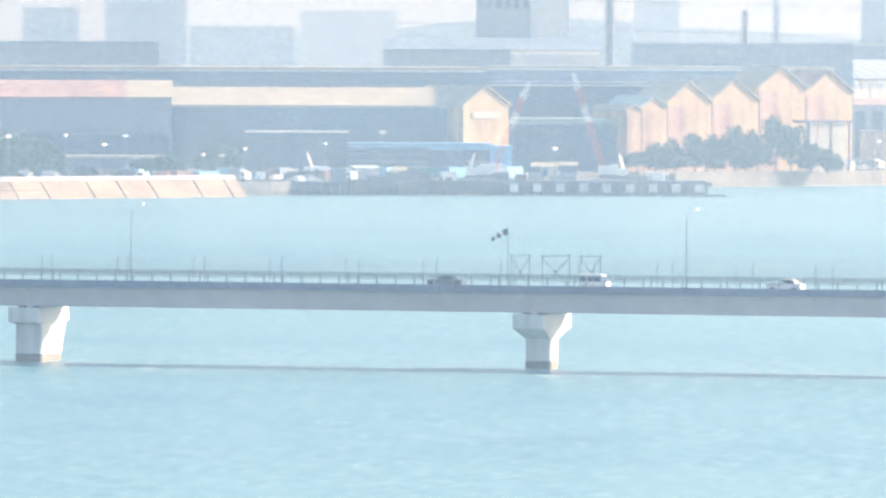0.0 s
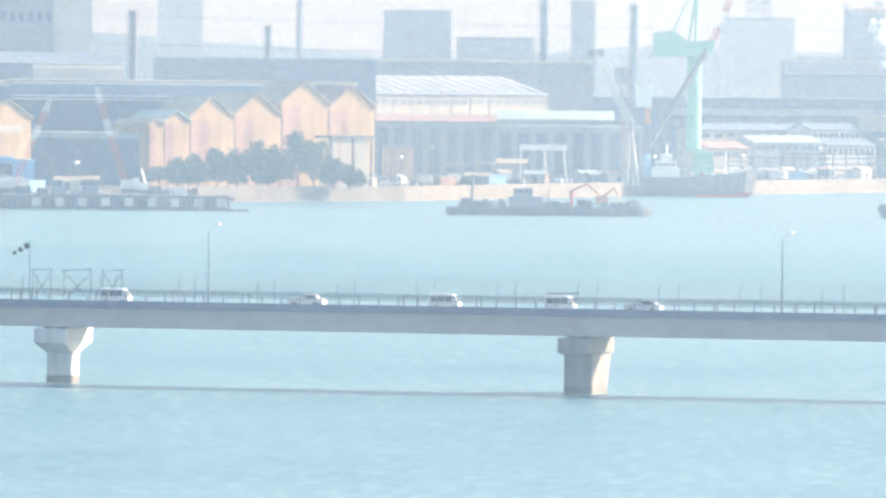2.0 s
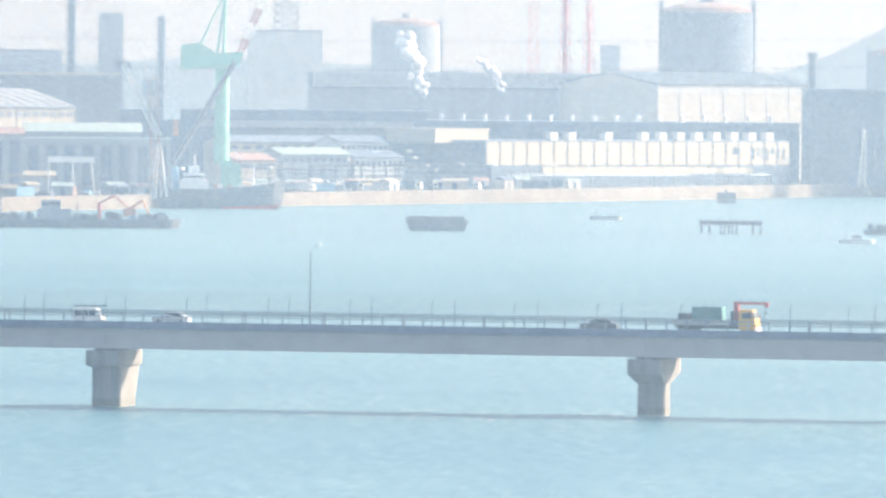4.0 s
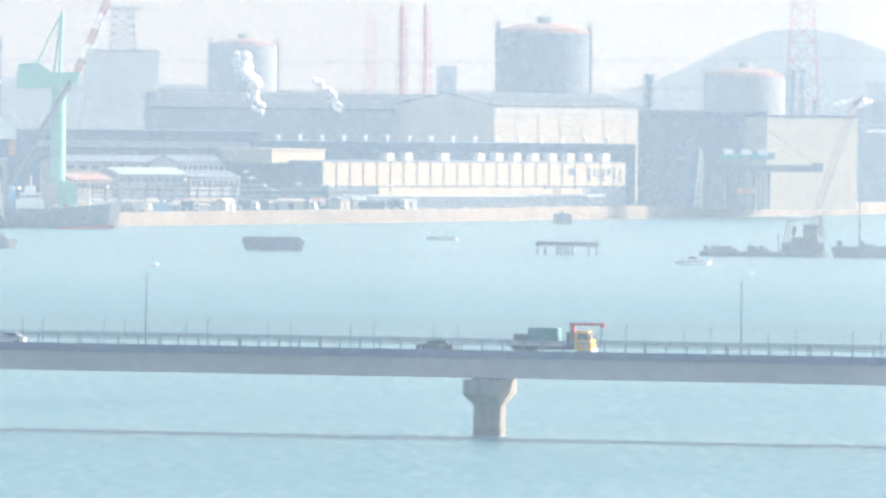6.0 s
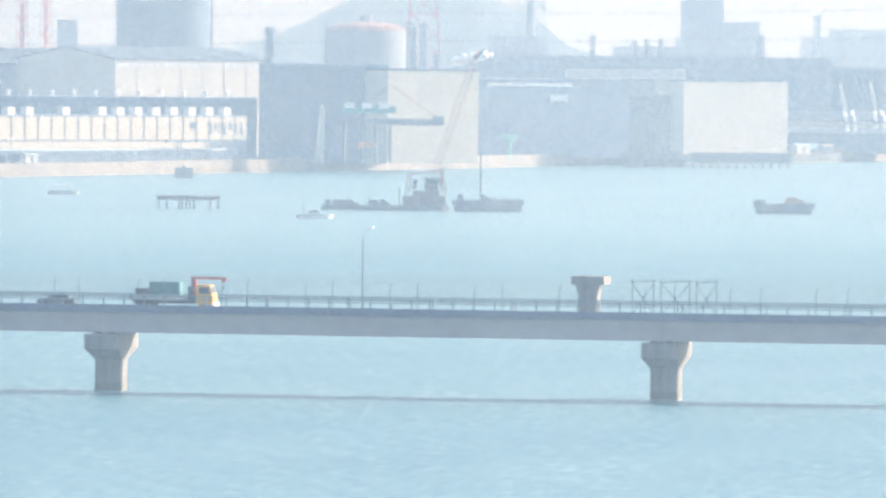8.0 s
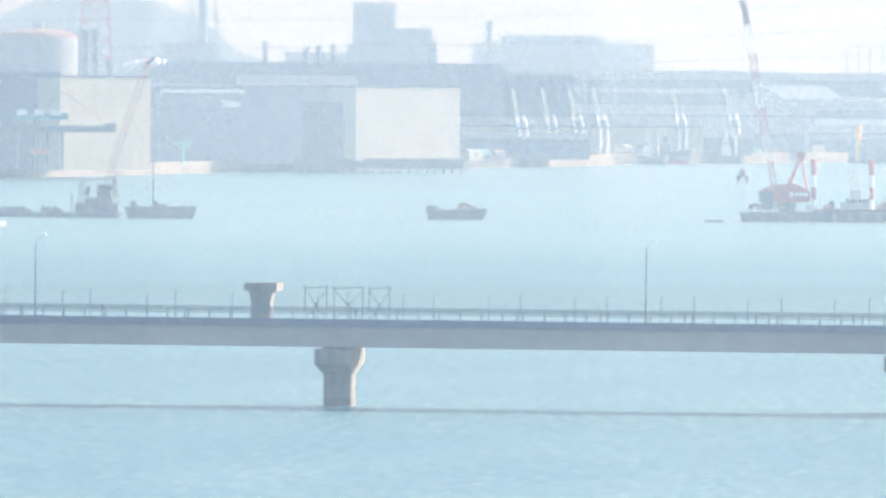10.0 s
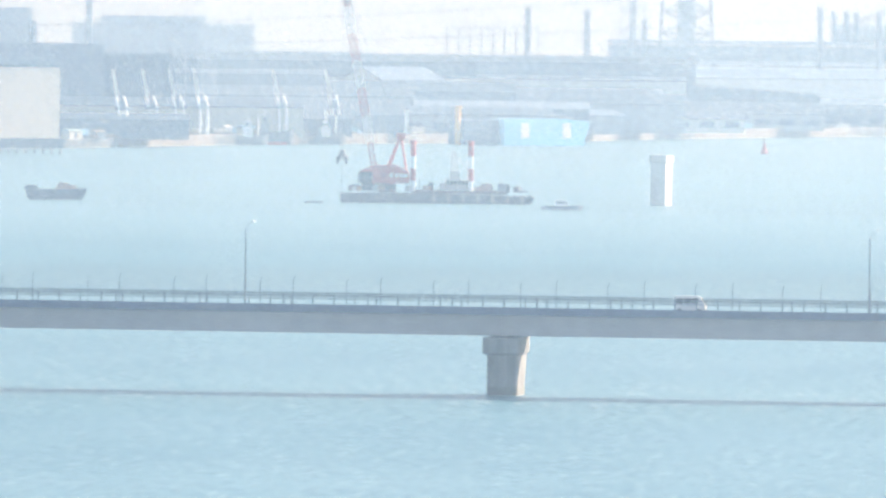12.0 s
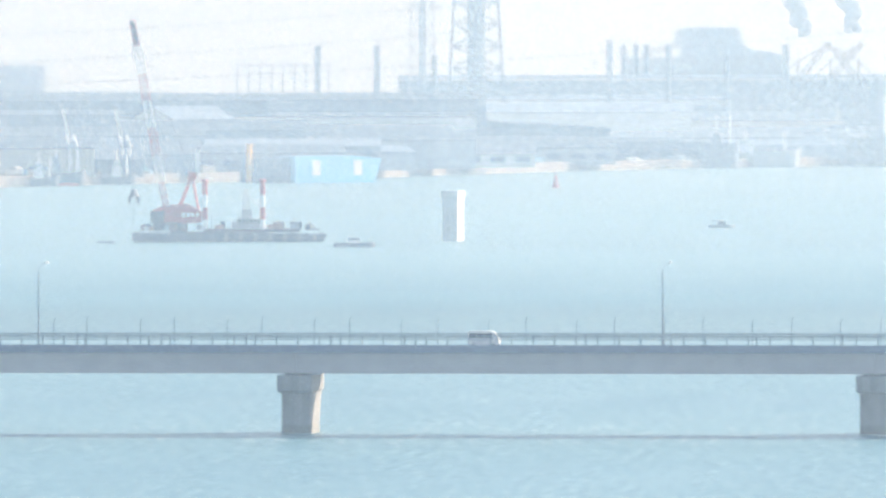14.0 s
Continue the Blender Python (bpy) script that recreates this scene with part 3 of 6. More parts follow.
# ---- factory halls ----
def hall(label, b0, b1, r, eave, wall, roof, ridge=None, depth=32.0, turn=0.0, front=False, base=LAND, bays=0, rows=(), name="factory_hall", rib=4.0, lit=None, fascia=0.0, light_fascia=None):
    """A hall whose front spans the bearings b0 to b1 at range r. front: the gable faces the harbour. rows: bands of
    windows, or of dark panels for the shade in open bays (z0, z1, count, material).
    """
    wide = r * radians(b1 - b0) / math.cos(radians(turn))
    p = thing(name, spot((b0 + b1) / 2, r, 0, turn), label, "industrial building", "halls along the harbour")
    h = wide / 2
    if ridge is None:
        part("wall", Shape().box(-h, h, 0, depth, base - 0.5, eave), wall, p)
        part("roof", Shape().box(-h - 0.3, h + 0.3, -0.3, depth + 0.3, eave, eave + 0.5), roof, p)
    elif front:
        part("wall", Shape().loft([[(-h, y, base - 0.5), (h, y, base - 0.5), (h, y, eave), (0, y, ridge), (-h, y, eave)] for y in (0, depth)]), wall, p)
        for s in (-1, 1):
            ring = [(0, -0.5, ridge + 0.35), (s * (h + 0.5), -0.5, eave + 0.15), (s * (h + 0.5), depth + 0.4, eave + 0.15), (0, depth + 0.4, ridge + 0.35)]
            part("roof", Shape().slab(ring if s < 0 else ring[::-1], 0.3), roof, p)
    else:
        part("wall", Shape().loft([[(x, 0, base - 0.5), (x, depth, base - 0.5), (x, depth, eave), (x, depth / 2, ridge), (x, 0, eave)] for x in (-h, h)]), wall, p)
        part("roof", Shape().slab([(-h - 0.4, -0.6, eave + 0.1), (h + 0.4, -0.6, eave + 0.1), (h + 0.4, depth / 2, ridge + 0.4), (-h - 0.4, depth / 2, ridge + 0.4)], 0.3), roof, p)
        part("roof", Shape().slab([(-h - 0.4, depth / 2, ridge + 0.4), (h + 0.4, depth / 2, ridge + 0.4), (h + 0.4, depth + 0.6, eave + 0.1), (-h - 0.4, depth + 0.6, eave + 0.1)], 0.3), roof, p)
    if rib:
        ribs = Shape()
        n = max(2, int(wide / rib))
        for k in range(n + 1):
            x = -h + wide * k / n
            ribs.box(x - 0.12, x + 0.12, -0.14, 0.0, base, eave - 0.2)
        part("wall_ribs", ribs, wall, p)
    if fascia:
        part("fascia", Shape().box(-h - 0.1, h + 0.1, -0.22, -0.002, eave - fascia, eave), light_fascia or WHITE, p)
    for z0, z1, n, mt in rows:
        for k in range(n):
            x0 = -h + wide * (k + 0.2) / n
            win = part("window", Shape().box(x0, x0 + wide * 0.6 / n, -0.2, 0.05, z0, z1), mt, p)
    return p


def chimney(b, r, top, rad, mt, label, base=LAND, band=None):
    p = thing("chimney", spot(b, r, 0), label, "chimney", "works chimneys")
    part("shaft", Shape().tube((0, 0, base - 1), (0, 0, top), rad, rad * 0.85, 14), mt, p)
    part("rim", Shape().tube((0, 0, top - rad * 0.9), (0, 0, top + 0.15), rad * 1.05, n=14), band or mt, p)
    part("ladder", Shape().box(-rad - 0.4, -rad - 0.1, -0.2, 0.2, base, top), STEEL_DARK, p)


def tank(b, r, rad, top, mt, label, base=LAND):
    p = thing("storage_tank", spot(b, r, 0), label, "tank", "storage tanks")
    part("shell", Shape().tube((0, 0, base - 0.5), (0, 0, top), rad, n=36), mt, p, smooth=False)
    dome = Shape()
    rings = [[(rad * math.cos(g) * math.cos(a), rad * math.sin(g) * math.cos(a), top + rad * 0.22 * math.sin(a)) for g in [2 * math.pi * k / 36 for k in range(36)]] for a in (0, 0.4, 0.8, 1.2, 1.5)]
    dome.loft(rings)
    part("dome", dome, ROOF_RUST, p, "faded reddish dome")
    part("cupola", Shape().tube((0, 0, top + rad * 0.2), (0, 0, top + rad * 0.36), rad * 0.16, n=14), mt, p)
    for s in (-1, 1):
        part("stair_tower", Shape().box(s * rad - 0.7, s * rad + 0.7, -1.5, 1.5, base, top + rad * 0.25), mt, p)
    rail = Shape()
    for k in range(24):
        g0, g1 = 2 * math.pi * k / 24, 2 * math.pi * (k + 1) / 24
        rail.tube((rad * math.cos(g0), rad * math.sin(g0), top + 1.2), (rad * math.cos(g1), rad * math.sin(g1), top + 1.2), 0.12, n=4)
        rail.tube((rad * math.cos(g0), rad * math.sin(g0), top), (rad * math.cos(g0), rad * math.sin(g0), top + 1.2), 0.1, n=4)
    part("railing", rail, STEEL_DARK, p)
    for k in range(1, 4):
        z = base + (top - base) * k / 4
        part("hoop", Shape().tube((0, 0, z), (0, 0, z + 0.4), rad + 0.25, n=36), mt, p)


def tower(b, r, top, w0, w1, mt, label, core=0.0, bays=10, name="lattice_tower", arms=()):
    p = thing(name, spot(b, r, 0), label, "tower", "towers behind the harbour")
    part("frame", Shape().lattice((0, 0, LAND - 1), (0, 0, top), w0, w1, bays, max(0.25, w0 * 0.035)), mt, p)
    if core:
        part("flue", Shape().tube((0, 0, LAND - 1), (0, 0, top + 4), core, core * 0.9, 14), mt, p)
    for z in arms:
        part("cross_arm", Shape().lattice((-w0 * 0.7, 0, z), (w0 * 0.7, 0, z), 1.2, 1.2, 6, 0.2), mt, p)


def crown(shape, rng, cx, cy, cz, rx, ry, rz, count, size):
    """Leaf clumps scattered through an uneven crown."""
    for k in range(count):
        a, u = rng.uniform(0, 2 * math.pi), rng.uniform(-0.6, 1)
        rr = rng.uniform(0.55, 1.05) * (1 + 0.25 * noise.noise(Vector((math.cos(a) * 1.7 + cx, math.sin(a) * 1.7 + cy, u * 2))))
        s = math.sqrt(max(0.05, 1 - u * u))
        c = Vector((cx + rx * rr * s * math.cos(a), cy + ry * rr * s * math.sin(a), cz + rz * rr * u))
        for j in range(3):
            d1 = Vector((rng.gauss(0, 1), rng.gauss(0, 1), rng.gauss(0, 1))).normalized() * size * rng.uniform(0.6, 1.4)
            d2 = d1.orthogonal().normalized() * size * rng.uniform(0.4, 0.9)
            i = len(shape.v)
            shape.v += [tuple(c - d1), tuple(c + d2), tuple(c + d1), tuple(c - d2)]
            shape.f.append((i, i + 1, i + 2, i + 3))


def tree(b, r, high, wide, seed, label="dense dark green tree on the shore"):
    rg = random.Random(seed)
    p = thing("tree", spot(b, r, LAND), label, "tree", "trees on the shore")
    t = Shape().tube((0, 0, -0.3), (0.2, 0, high * 0.45), 0.32, 0.2, 7)
    for k in range(5):
        a = 2 * math.pi * k / 5 + rg.uniform(-0.3, 0.3)
        t.tube((0.15, 0, high * (0.25 + 0.04 * k)), (math.cos(a) * wide * 0.3, math.sin(a) * wide * 0.3, high * 0.68), 0.14, 0.05, 5)
    part("trunk", t, BARK, p)
    c = Shape()
    for k in range(8):
        a = rg.uniform(0, 6.28)
        d = rg.uniform(0, 0.33) * wide
        crown(c, rg, d * math.cos(a), d * math.sin(a), high * rg.uniform(0.22, 0.72), wide * 0.26, wide * 0.26, high * 0.26, 130, 0.42)
    part("crown", c, LEAF, p)


def lorry(b, r, z, rnd, paint):
    p = thing("parked_lorry", spot(b, r, z, rnd.uniform(-50, 50)), "small parked lorry with a pale box body on the quay", "lorry", "lorries in the yards")
    part("box_body", Shape().box(-2.6, 1.0, -1.1, 1.1, 0.9, 3.0), paint, p)
    cab = part("cab", Shape().loft([[(1.15, y, 0.6), (2.6, y, 0.6), (2.65, y, 1.4), (2.35, y, 2.4), (1.15, y, 2.4)] for y in (-1.05, 1.05)]), SHED_PALE, p, "pale lorry cab")
    part("cab_window", Shape().box(1.5, 2.3, -1.08, 1.08, 1.5, 2.1), GLASS_DARK, cab)
    wheels(p, (-1.7, 1.9), -0.95, 0.95, 0.45)


def parked_car(b, r, z, rnd, paint):
    p = thing("parked_car", spot(b, r, z, rnd.uniform(-90, 90)), "small parked car on the quay", "car", "cars in the yards")
    car_body([(-2.1, 0.35), (2.0, 0.35), (2.15, 0.6), (2.05, 0.85), (1.05, 1.0), (0.4, 1.45), (-1.0, 1.48), (-1.6, 1.02), (-2.12, 0.95)], 0.82, paint, p, "")
    wheels(p, (-1.3, 1.3), -0.76, 0.76, 0.31)


def hut(b, r, z, rnd, wall, roof):
    w, d, h = rnd.uniform(1.2, 3.6), rnd.uniform(1.2, 2.2), rnd.uniform(1.8, 3.0)
    p = thing("yard_hut", spot(b, r, z, rnd.choice([0, 35, 45, 20])), "small yard hut with a pitched metal roof", "hut", "huts in the yards")
    part("wall", Shape().box(-w, w, -d, d, -0.3, h), wall, p)
    part("roof", Shape().loft([[(x, -d - 0.3, h), (x, d + 0.3, h), (x, 0, h + d * 0.45)] for x in (-w - 0.3, w + 0.3)]), roof, p)
    part("door", Shape().box(-w * 0.2, w * 0.2, -d - 0.06, -d + 0.02, 0, h * 0.8), SHED_DARK, p)


def container(b, r, z, rnd, paint):
    p = thing("shipping_container", spot(b, r, z, rnd.choice([0, 40, 50, 90])), "ribbed steel container standing in the yard", "container", "containers in the yards")
    c = Shape().box(-3.0, 3.0, -1.2, 1.2, 0, 2.55)
    for k in range(11):
        c.box(-2.85 + k * 0.55, -2.6 + k * 0.55, -1.26, 1.26, 0.12, 2.45)
    part("body", c, paint, p)
    part("door_bar", Shape().tube((3.04, -0.4, 0.1), (3.04, -0.4, 2.4), 0.05, n=5), GALV, p)


def yard_pole(b, r, z, rnd):
    h = rnd.uniform(5, 11)
    p = thing("yard_light", spot(b, r, z, rnd.uniform(0, 90)), "thin grey yard light pole with white floodlights", "lamp post", "yard lights")
    part("pole", Shape().tube((0, 0, -0.2), (0, 0, h), 0.14, 0.09, 6), GALV, p)
    part("floodlight", Shape().box(-0.7, 0.7, -0.25, 0.25, h, h + 0.5), WHITE, p)


def pipe_frame(b, r, z, wide, high, bays, turn=0.0):
    p = thing("pipe_trestle", spot(b, r, z, turn), "open dark steel pipe frame on posts in the yard", "pipe rack", "pipe frames in the yards")
    for k in range(bays + 1):
        x = -wide / 2 + wide * k / bays
        part("post", Shape().box(x - 0.15, x + 0.15, -0.15, 0.15, -0.3, high), STEEL_DARK, p)
    for zz in (high * 0.55, high * 0.8, high):
        part("pipe", Shape().tube((-wide / 2 - 0.5, -0.3, zz), (wide / 2 + 0.5, -0.3, zz), 0.22, n=7), GALV if zz < high else STEEL_DARK, p)


def bush(b, r, z, rnd):
    w = rnd.uniform(1.5, 3.2)
    p = thing("bush", spot(b, r, z), "low dark green bush beside the quay", "bush", "bushes on the shore")
    part("stem", Shape().tube((0, 0, -0.2), (0, 0, w * 0.6), 0.1, 0.05, 5), BARK, p)
    c = Shape()
    for k in range(3):
        crown(c, rnd, rnd.uniform(-0.5, 0.5) * w, rnd.uniform(-0.5, 0.5) * w, w * 0.55, w * 0.7, w * 0.7, w * 0.6, 60, 0.4)
    part("foliage", c, LEAF, p)


def yard(b0, b1, d0, d1, count, seed, bushes=0.1):
    """Loose things standing about a stretch of the quay, d0 to d1 metres behind the water's edge."""
    rnd = random.Random(seed)
    for k in range(count):
        b = b0 + (b1 - b0) * (k + rnd.random()) / count
        r = shore_range(b) + rnd.uniform(d0, d1)
        q = rnd.random()
        if q < bushes:
            bush(b, r, LAND, rnd)
        elif q < 0.30:
            hut(b, r, LAND, rnd, rnd.choice([SHED_PALE, SHED_GREY, SHED_WHITE, SHED_DARK]), rnd.choice([ROOF_CREAM, ROOF_BLUE, ROOF_GREEN, ROOF_RUST, SHED_WHITE]))
        elif q < 0.50:
            container(b, r, LAND, rnd, rnd.choice([SHED_BLUE, SHED_WHITE, ROOF_RUST, SHED_DARK, SHED_DARK, TEAL]))
        elif q < 0.66:
            lorry(b, r, LAND, rnd, rnd.choice([SHED_DARK, SHED_BLUE, SHED_GREY, SHED_GREY]))
        elif q < 0.88:
            parked_car(b, r, LAND, rnd, rnd.choice([WHITE, SHED_PALE, SHED_GREY, STEEL_DARK, SHED_BLUE]))
        else:
            yard_pole(b, r, LAND, rnd)


# ---- west shore ----
# revetment of stone slabs
rev = thing("revetment", pose(0, 0, 0), "sunlit pinkish stone slab revetment sloping into the sea", "revetment", kind="structure")
rev_b = [-24.6 + 0.2 * k for k in range(13)] + [-22.1]
for k, (b0, b1) in enumerate(zip(rev_b, rev_b[1:])):
    for j in range(2):
        f0, f1 = j / 2, (j + 1) / 2
        ring = []
        for bb, ff in ((b0 + 0.005, f0), (b1 - 0.005, f0), (b1 - 0.005, f1 - 0.01), (b0 + 0.005, f1 - 0.01)):
            skew = bb - 0.07 * ff - 0.03 * math.sin((k if bb < (b0 + b1) / 2 else k + 1) * 2.1)
            end = max(0, skew + 22.13) / 0.2
            ring.append(chart(skew + 0.10 * end * (1 - ff), shore_range(skew) - 9 + 10 * ff, -0.3 + 4.5 * ff * (1 - 0.35 * end) + 0.06 * math.sin(k * 7 + j * 5)))
        part("slab", Shape().slab(ring, 0.4), REVET, rev)
solid("revetment_kerb", Shape().loft([[chart(bb, shore_range(bb) + d, z) for d, z in ((0.8, 2.5), (3.2, 2.5), (3.2, 4.9), (0.8, 4.9))] for bb in [-24.6 + 0.1 * k for k in range(25)]]),
      CONCRETE_PALE, pose(0, 0, 0), "pale concrete kerb on top of the revetment", "kerb", kind="structure")

# timber and steel jetty on piles
JR = 2391
jet = thing("jetty", spot(-20.828, JR, 0), "dark steel jetty on piles with pale fender blocks", "jetty")
JW = 54.1
part("deck", Shape().box(-JW, JW * 0.97, -1, 14, 2.4, 3.6), STEEL_DARK, jet)
part("back_wall", Shape().box(-JW, JW * 0.97, 12, 13, -1, 2.38), STEEL_DARK, jet)
part("edge_beam", Shape().box(-JW, JW, -1.25, -1.0, 2.3, 3.3), STEEL_DARK, jet)
pile = Shape().tube((0, 0, -2), (0, 0, 2.4), 0.22, n=7).mesh("pile", STEEL_DARK)
for k in range(48):
    x = -JW + 1 + 2 * JW * k / 48
    for y in (-0.6, 4, 10):
        part("pile", pile, STEEL_DARK, jet, m=pose(x, y, 0))
for k in range(9):
    x = 7.9 + k * 5.4
    part("fender_block", Shape().box(x - 1.0, x + 1.0, -1.7, -1.2, 1.0, 2.9), SHED_PALE, jet, "pale grey fender block")
part("float", Shape().box(JW * 0.3, JW * 1.06, -3.5, -1.9, 0.0, 0.5), STEEL_DARK, jet)
rgj = random.Random(11)
for k in range(46):
    x = rgj.uniform(-JW * 0.95, JW * 0.85)
    w, h = rgj.uniform(0.6, 2.6), rgj.uniform(0.5, 1.9)
    mt = rgj.choice([STEEL_DARK, STEEL_DARK, SHED_GREY, WHITE, RUST_DARK, STEEL_DARK])
    y = rgj.uniform(1, 11)
    solid("crate", Shape().box(-w, w, -0.8, 0.8, 0, h).box(-w * 1.03, w * 1.03, -0.84, 0.84, h, h + 0.12), mt, jet.matrix_basis @ pose(x, y, 3.6, 0, 0, rgj.uniform(-8, 8)),
          "weathered equipment crate stacked on the jetty", "crate", "crates on the jetty")

hall("long blue-grey clad warehouse with a faded rust roof", -24.6, -22.80, 2440, 22.4, SHED_GREY, ROOF_RUST, 26.0, 40, rib=9)
hall("blue-grey warehouse end under a yellowed cream roof", -22.80, -22.56, 2440, 22.4, SHED_GREY, ROOF_CREAM, 26.0, 40, rib=9)
hall("low dark lean-to along the blue-grey warehouse", -24.5, -22.57, 2432, 13.6, SHED_DARK, ROOF_BLUE, None, 6, rib=7)
hall("dark blue warehouse with a sunlit cream roof", -22.58, -20.917, 2490, 20.2, SHED_DARK, ROOF_CREAM, 24.2, 30, fascia=0.5, light_fascia=SHED_GREY, rib=9)
hall("orange gabled hall end with a pale beam", -20.924, -20.671, 2488, 20.2, GABLE, ROOF_CREAM, 24.6, 26, front=True, turn=33, rib=0, rows=((17.2, 18.9, 1, SHED_WHITE),))
hall("long dark blue-grey factory hall with a pale ridge line", -24.554, -20.797, 2590, 28.7, ROOF_BLUE, ROOF_CREAM, None, 60, fascia=0.7, light_fascia=SHED_PALE)
hall("long dark blue-grey factory hall with a pale ridge line", -20.794, -18.854, 2660, 28.9, ROOF_BLUE, ROOF_CREAM, None, 60, fascia=0.6, light_fascia=SHED_PALE)
hall("dark blue clad hall with a pale eaves line", -20.778, -19.312, 2620, 24.9, SHED_DARK, ROOF_BLUE, None, 40, fascia=0.5, light_fascia=SHED_PALE)
hall("low dark shed with a pale green roof edge", -20.655, -19.975, 2575, 16.0, SHED_DARK, ROOF_GREEN, None, 30, fascia=0.9, light_fascia=ROOF_GREEN)

for b0, b1, ze, zr, roof in (
        (-20.013, -19.93, 18.4, 19.6, ROOF_CREAM), (-19.93, -19.786, 19.2, 21.8, ROOF_GREEN),
        (-19.786, -19.539, 20.4, 25.4, ROOF_CREAM), (-19.539, -19.274, 20.9, 26.2, ROOF_CREAM),
        (-19.274, -19.012, 24.0, 29.3, ROOF_CREAM), (-19.012, -18.75, 22.9, 28.3, ROOF_RUST)):
    mid = (b0 + b1) / 2
    bay = hall("sunlit orange gabled factory bay with stained cladding", b0, b1, 2590 + 2590 * radians(mid + 19.38) * math.tan(radians(33)), ze, GABLE, roof, zr, 16, front=True, turn=33, rib=0)
    hw = 2590 * radians(b1 - b0) / math.cos(radians(33)) / 2
    part("cladding_panel", Shape().box(-hw + 0.3, -hw * 0.15, -0.14, -0.004, LAND, ze - 0.5), GABLE_PINK, bay, "pinkish cladding on the left half of the bay")
porch = thing("portal_shed", spot(-18.876, 2572, 0, 30), "open portal shed with pale panels under a dark beam", "shed")
part("beam", Shape().box(-6.2, 6.2, -0.5, 8, 15.6, 16.3), STEEL_DARK, porch)
for x0, x1 in ((-5.6, -4.0), (-3.2, -0.2), (1.0, 4.6)):
    part("panel", Shape().box(x0, x1, 0, 0.4, LAND - 0.3, 15.5), SHED_WHITE, porch)
for x in (-6.0, 0.4, 5.8):
    part("post", Shape().box(x - 0.2, x + 0.2, 0, 0.5, LAND - 0.3, 15.6), STEEL_DARK, porch)

hall("low shed with a bright blue roof edge", -22.125, -20.772, 2470, 10.9, SHED_DARK, SHED_BLUE, None, 16, fascia=1.2, light_fascia=SHED_BLUE)
hall("small blue clad shed", -20.772, -20.655, 2466, 10.3, SHED_BLUE, SHED_BLUE, None, 12, rib=1.2)
hall("low grey workshop with a pale flat roof", -23.142, -22.598, 2402, 8.5, SHED_GREY, SHED_WHITE, None, 12, name="workshop")
hall("low grey workshop with a pale flat roof", -22.14, -21.572, 2440, 14.0, SHED_DARK, SHED_PALE, None, 12, name="workshop")
hall("small pale hut on the shore", -22.298, -22.156, 2392, 6.4, SHED_WHITE, SHED_WHITE, None, 5, name="hut", rib=0)

tb = random.Random(3)
for x, y, s in ((-23.419, 7.0, 13), (-23.277, 9.5, 12), (-22.346, 8.5, 9), (-22.251, 8.0, 8), (-22.567, 5.5, 8), (-22.709, 5.0, 8), (-23.498, 11, 12)):
    tree(x, shore_range(x) + (22 if y > 6 else 16), y * 1.15, s, tb.randrange(999))
for k, (x, hgt) in enumerate(((-19.95, 6.5), (-19.849, 7.0), (-19.738, 8.0), (-19.628, 9.0), (-19.517, 10.0), (-19.407, 11.5), (-19.28, 10.0),
                              (-19.179, 13.5), (-19.091, 11.0), (-18.98, 7.5), (-18.886, 5.5), (-19.786, 6), (-19.344, 8), (-19.565, 7))):
    tree(x, 2556 + (k % 3) * 2, hgt * 1.12, 8.5, 40 + k)


yard(-23.5, -22.1, 5, 14, 26, 101, 0.25)
yard(-23.3, -21.9, 20, 45, 26, 102, 0.35)
yard(-22.0, -20.9, 8, 30, 26, 103, 0.15)
yard(-21.9, -20.3, -30, -8, 26, 104, 0.0)
yard(-18.9, -17.0, 8, 40, 34, 105, 0.06)
pipe_frame(-21.6, 2450, LAND, 40, 7, 8)


def crawler_crane(b, r, tip_b, tip_z, label):
    p = thing("crawler_crane", spot(b, r, LAND + 0.3), label, "crane", "cranes on the quay")
    dx = r * radians(tip_b - b)
    for s in (-1, 1):
        part("track", Shape().box(-2.5, 2.5, s * 1.8 - 0.4, s * 1.8 + 0.4, 0, 1.0), STEEL_DARK, p)
    part("house", Shape().box(-2.6, 1.6, -1.5, 1.5, 1.1, 3.2).box(0.4, 1.9, -1.7, -0.3, 1.2, 3.6), WHITE, p, "pale machinery house")
    z0 = 1.8
    base, tip = Vector((1.2 if dx > 0 else -1.2, 0, z0)), Vector((dx, 0, tip_z - LAND))
    n = 6
    for k in range(n):
        part("boom_section", Shape().lattice(base.lerp(tip, k / n), base.lerp(tip, (k + 1) / n), 1.3, 1.3 if k < n - 1 else 0.6, 4, 0.085), WHITE if k in (3, 5) else RED, p,
             "white lattice boom section" if k in (3, 5) else "red lattice boom section")
    back = Vector((-2.4 if dx > 0 else 2.4, 0, 6.0))
    part("gantry", Shape().tube((back.x * 0.8, 0.6, 3), back, 0.12).tube((back.x * 0.2, 0.6, 3), back, 0.12), STEEL_DARK, p)
    part("stay", Shape().tube(back, tip, 0.05, n=4).tube(tip, (tip.x, 0, 4.0), 0.04, n=4), STEEL_DARK, p)


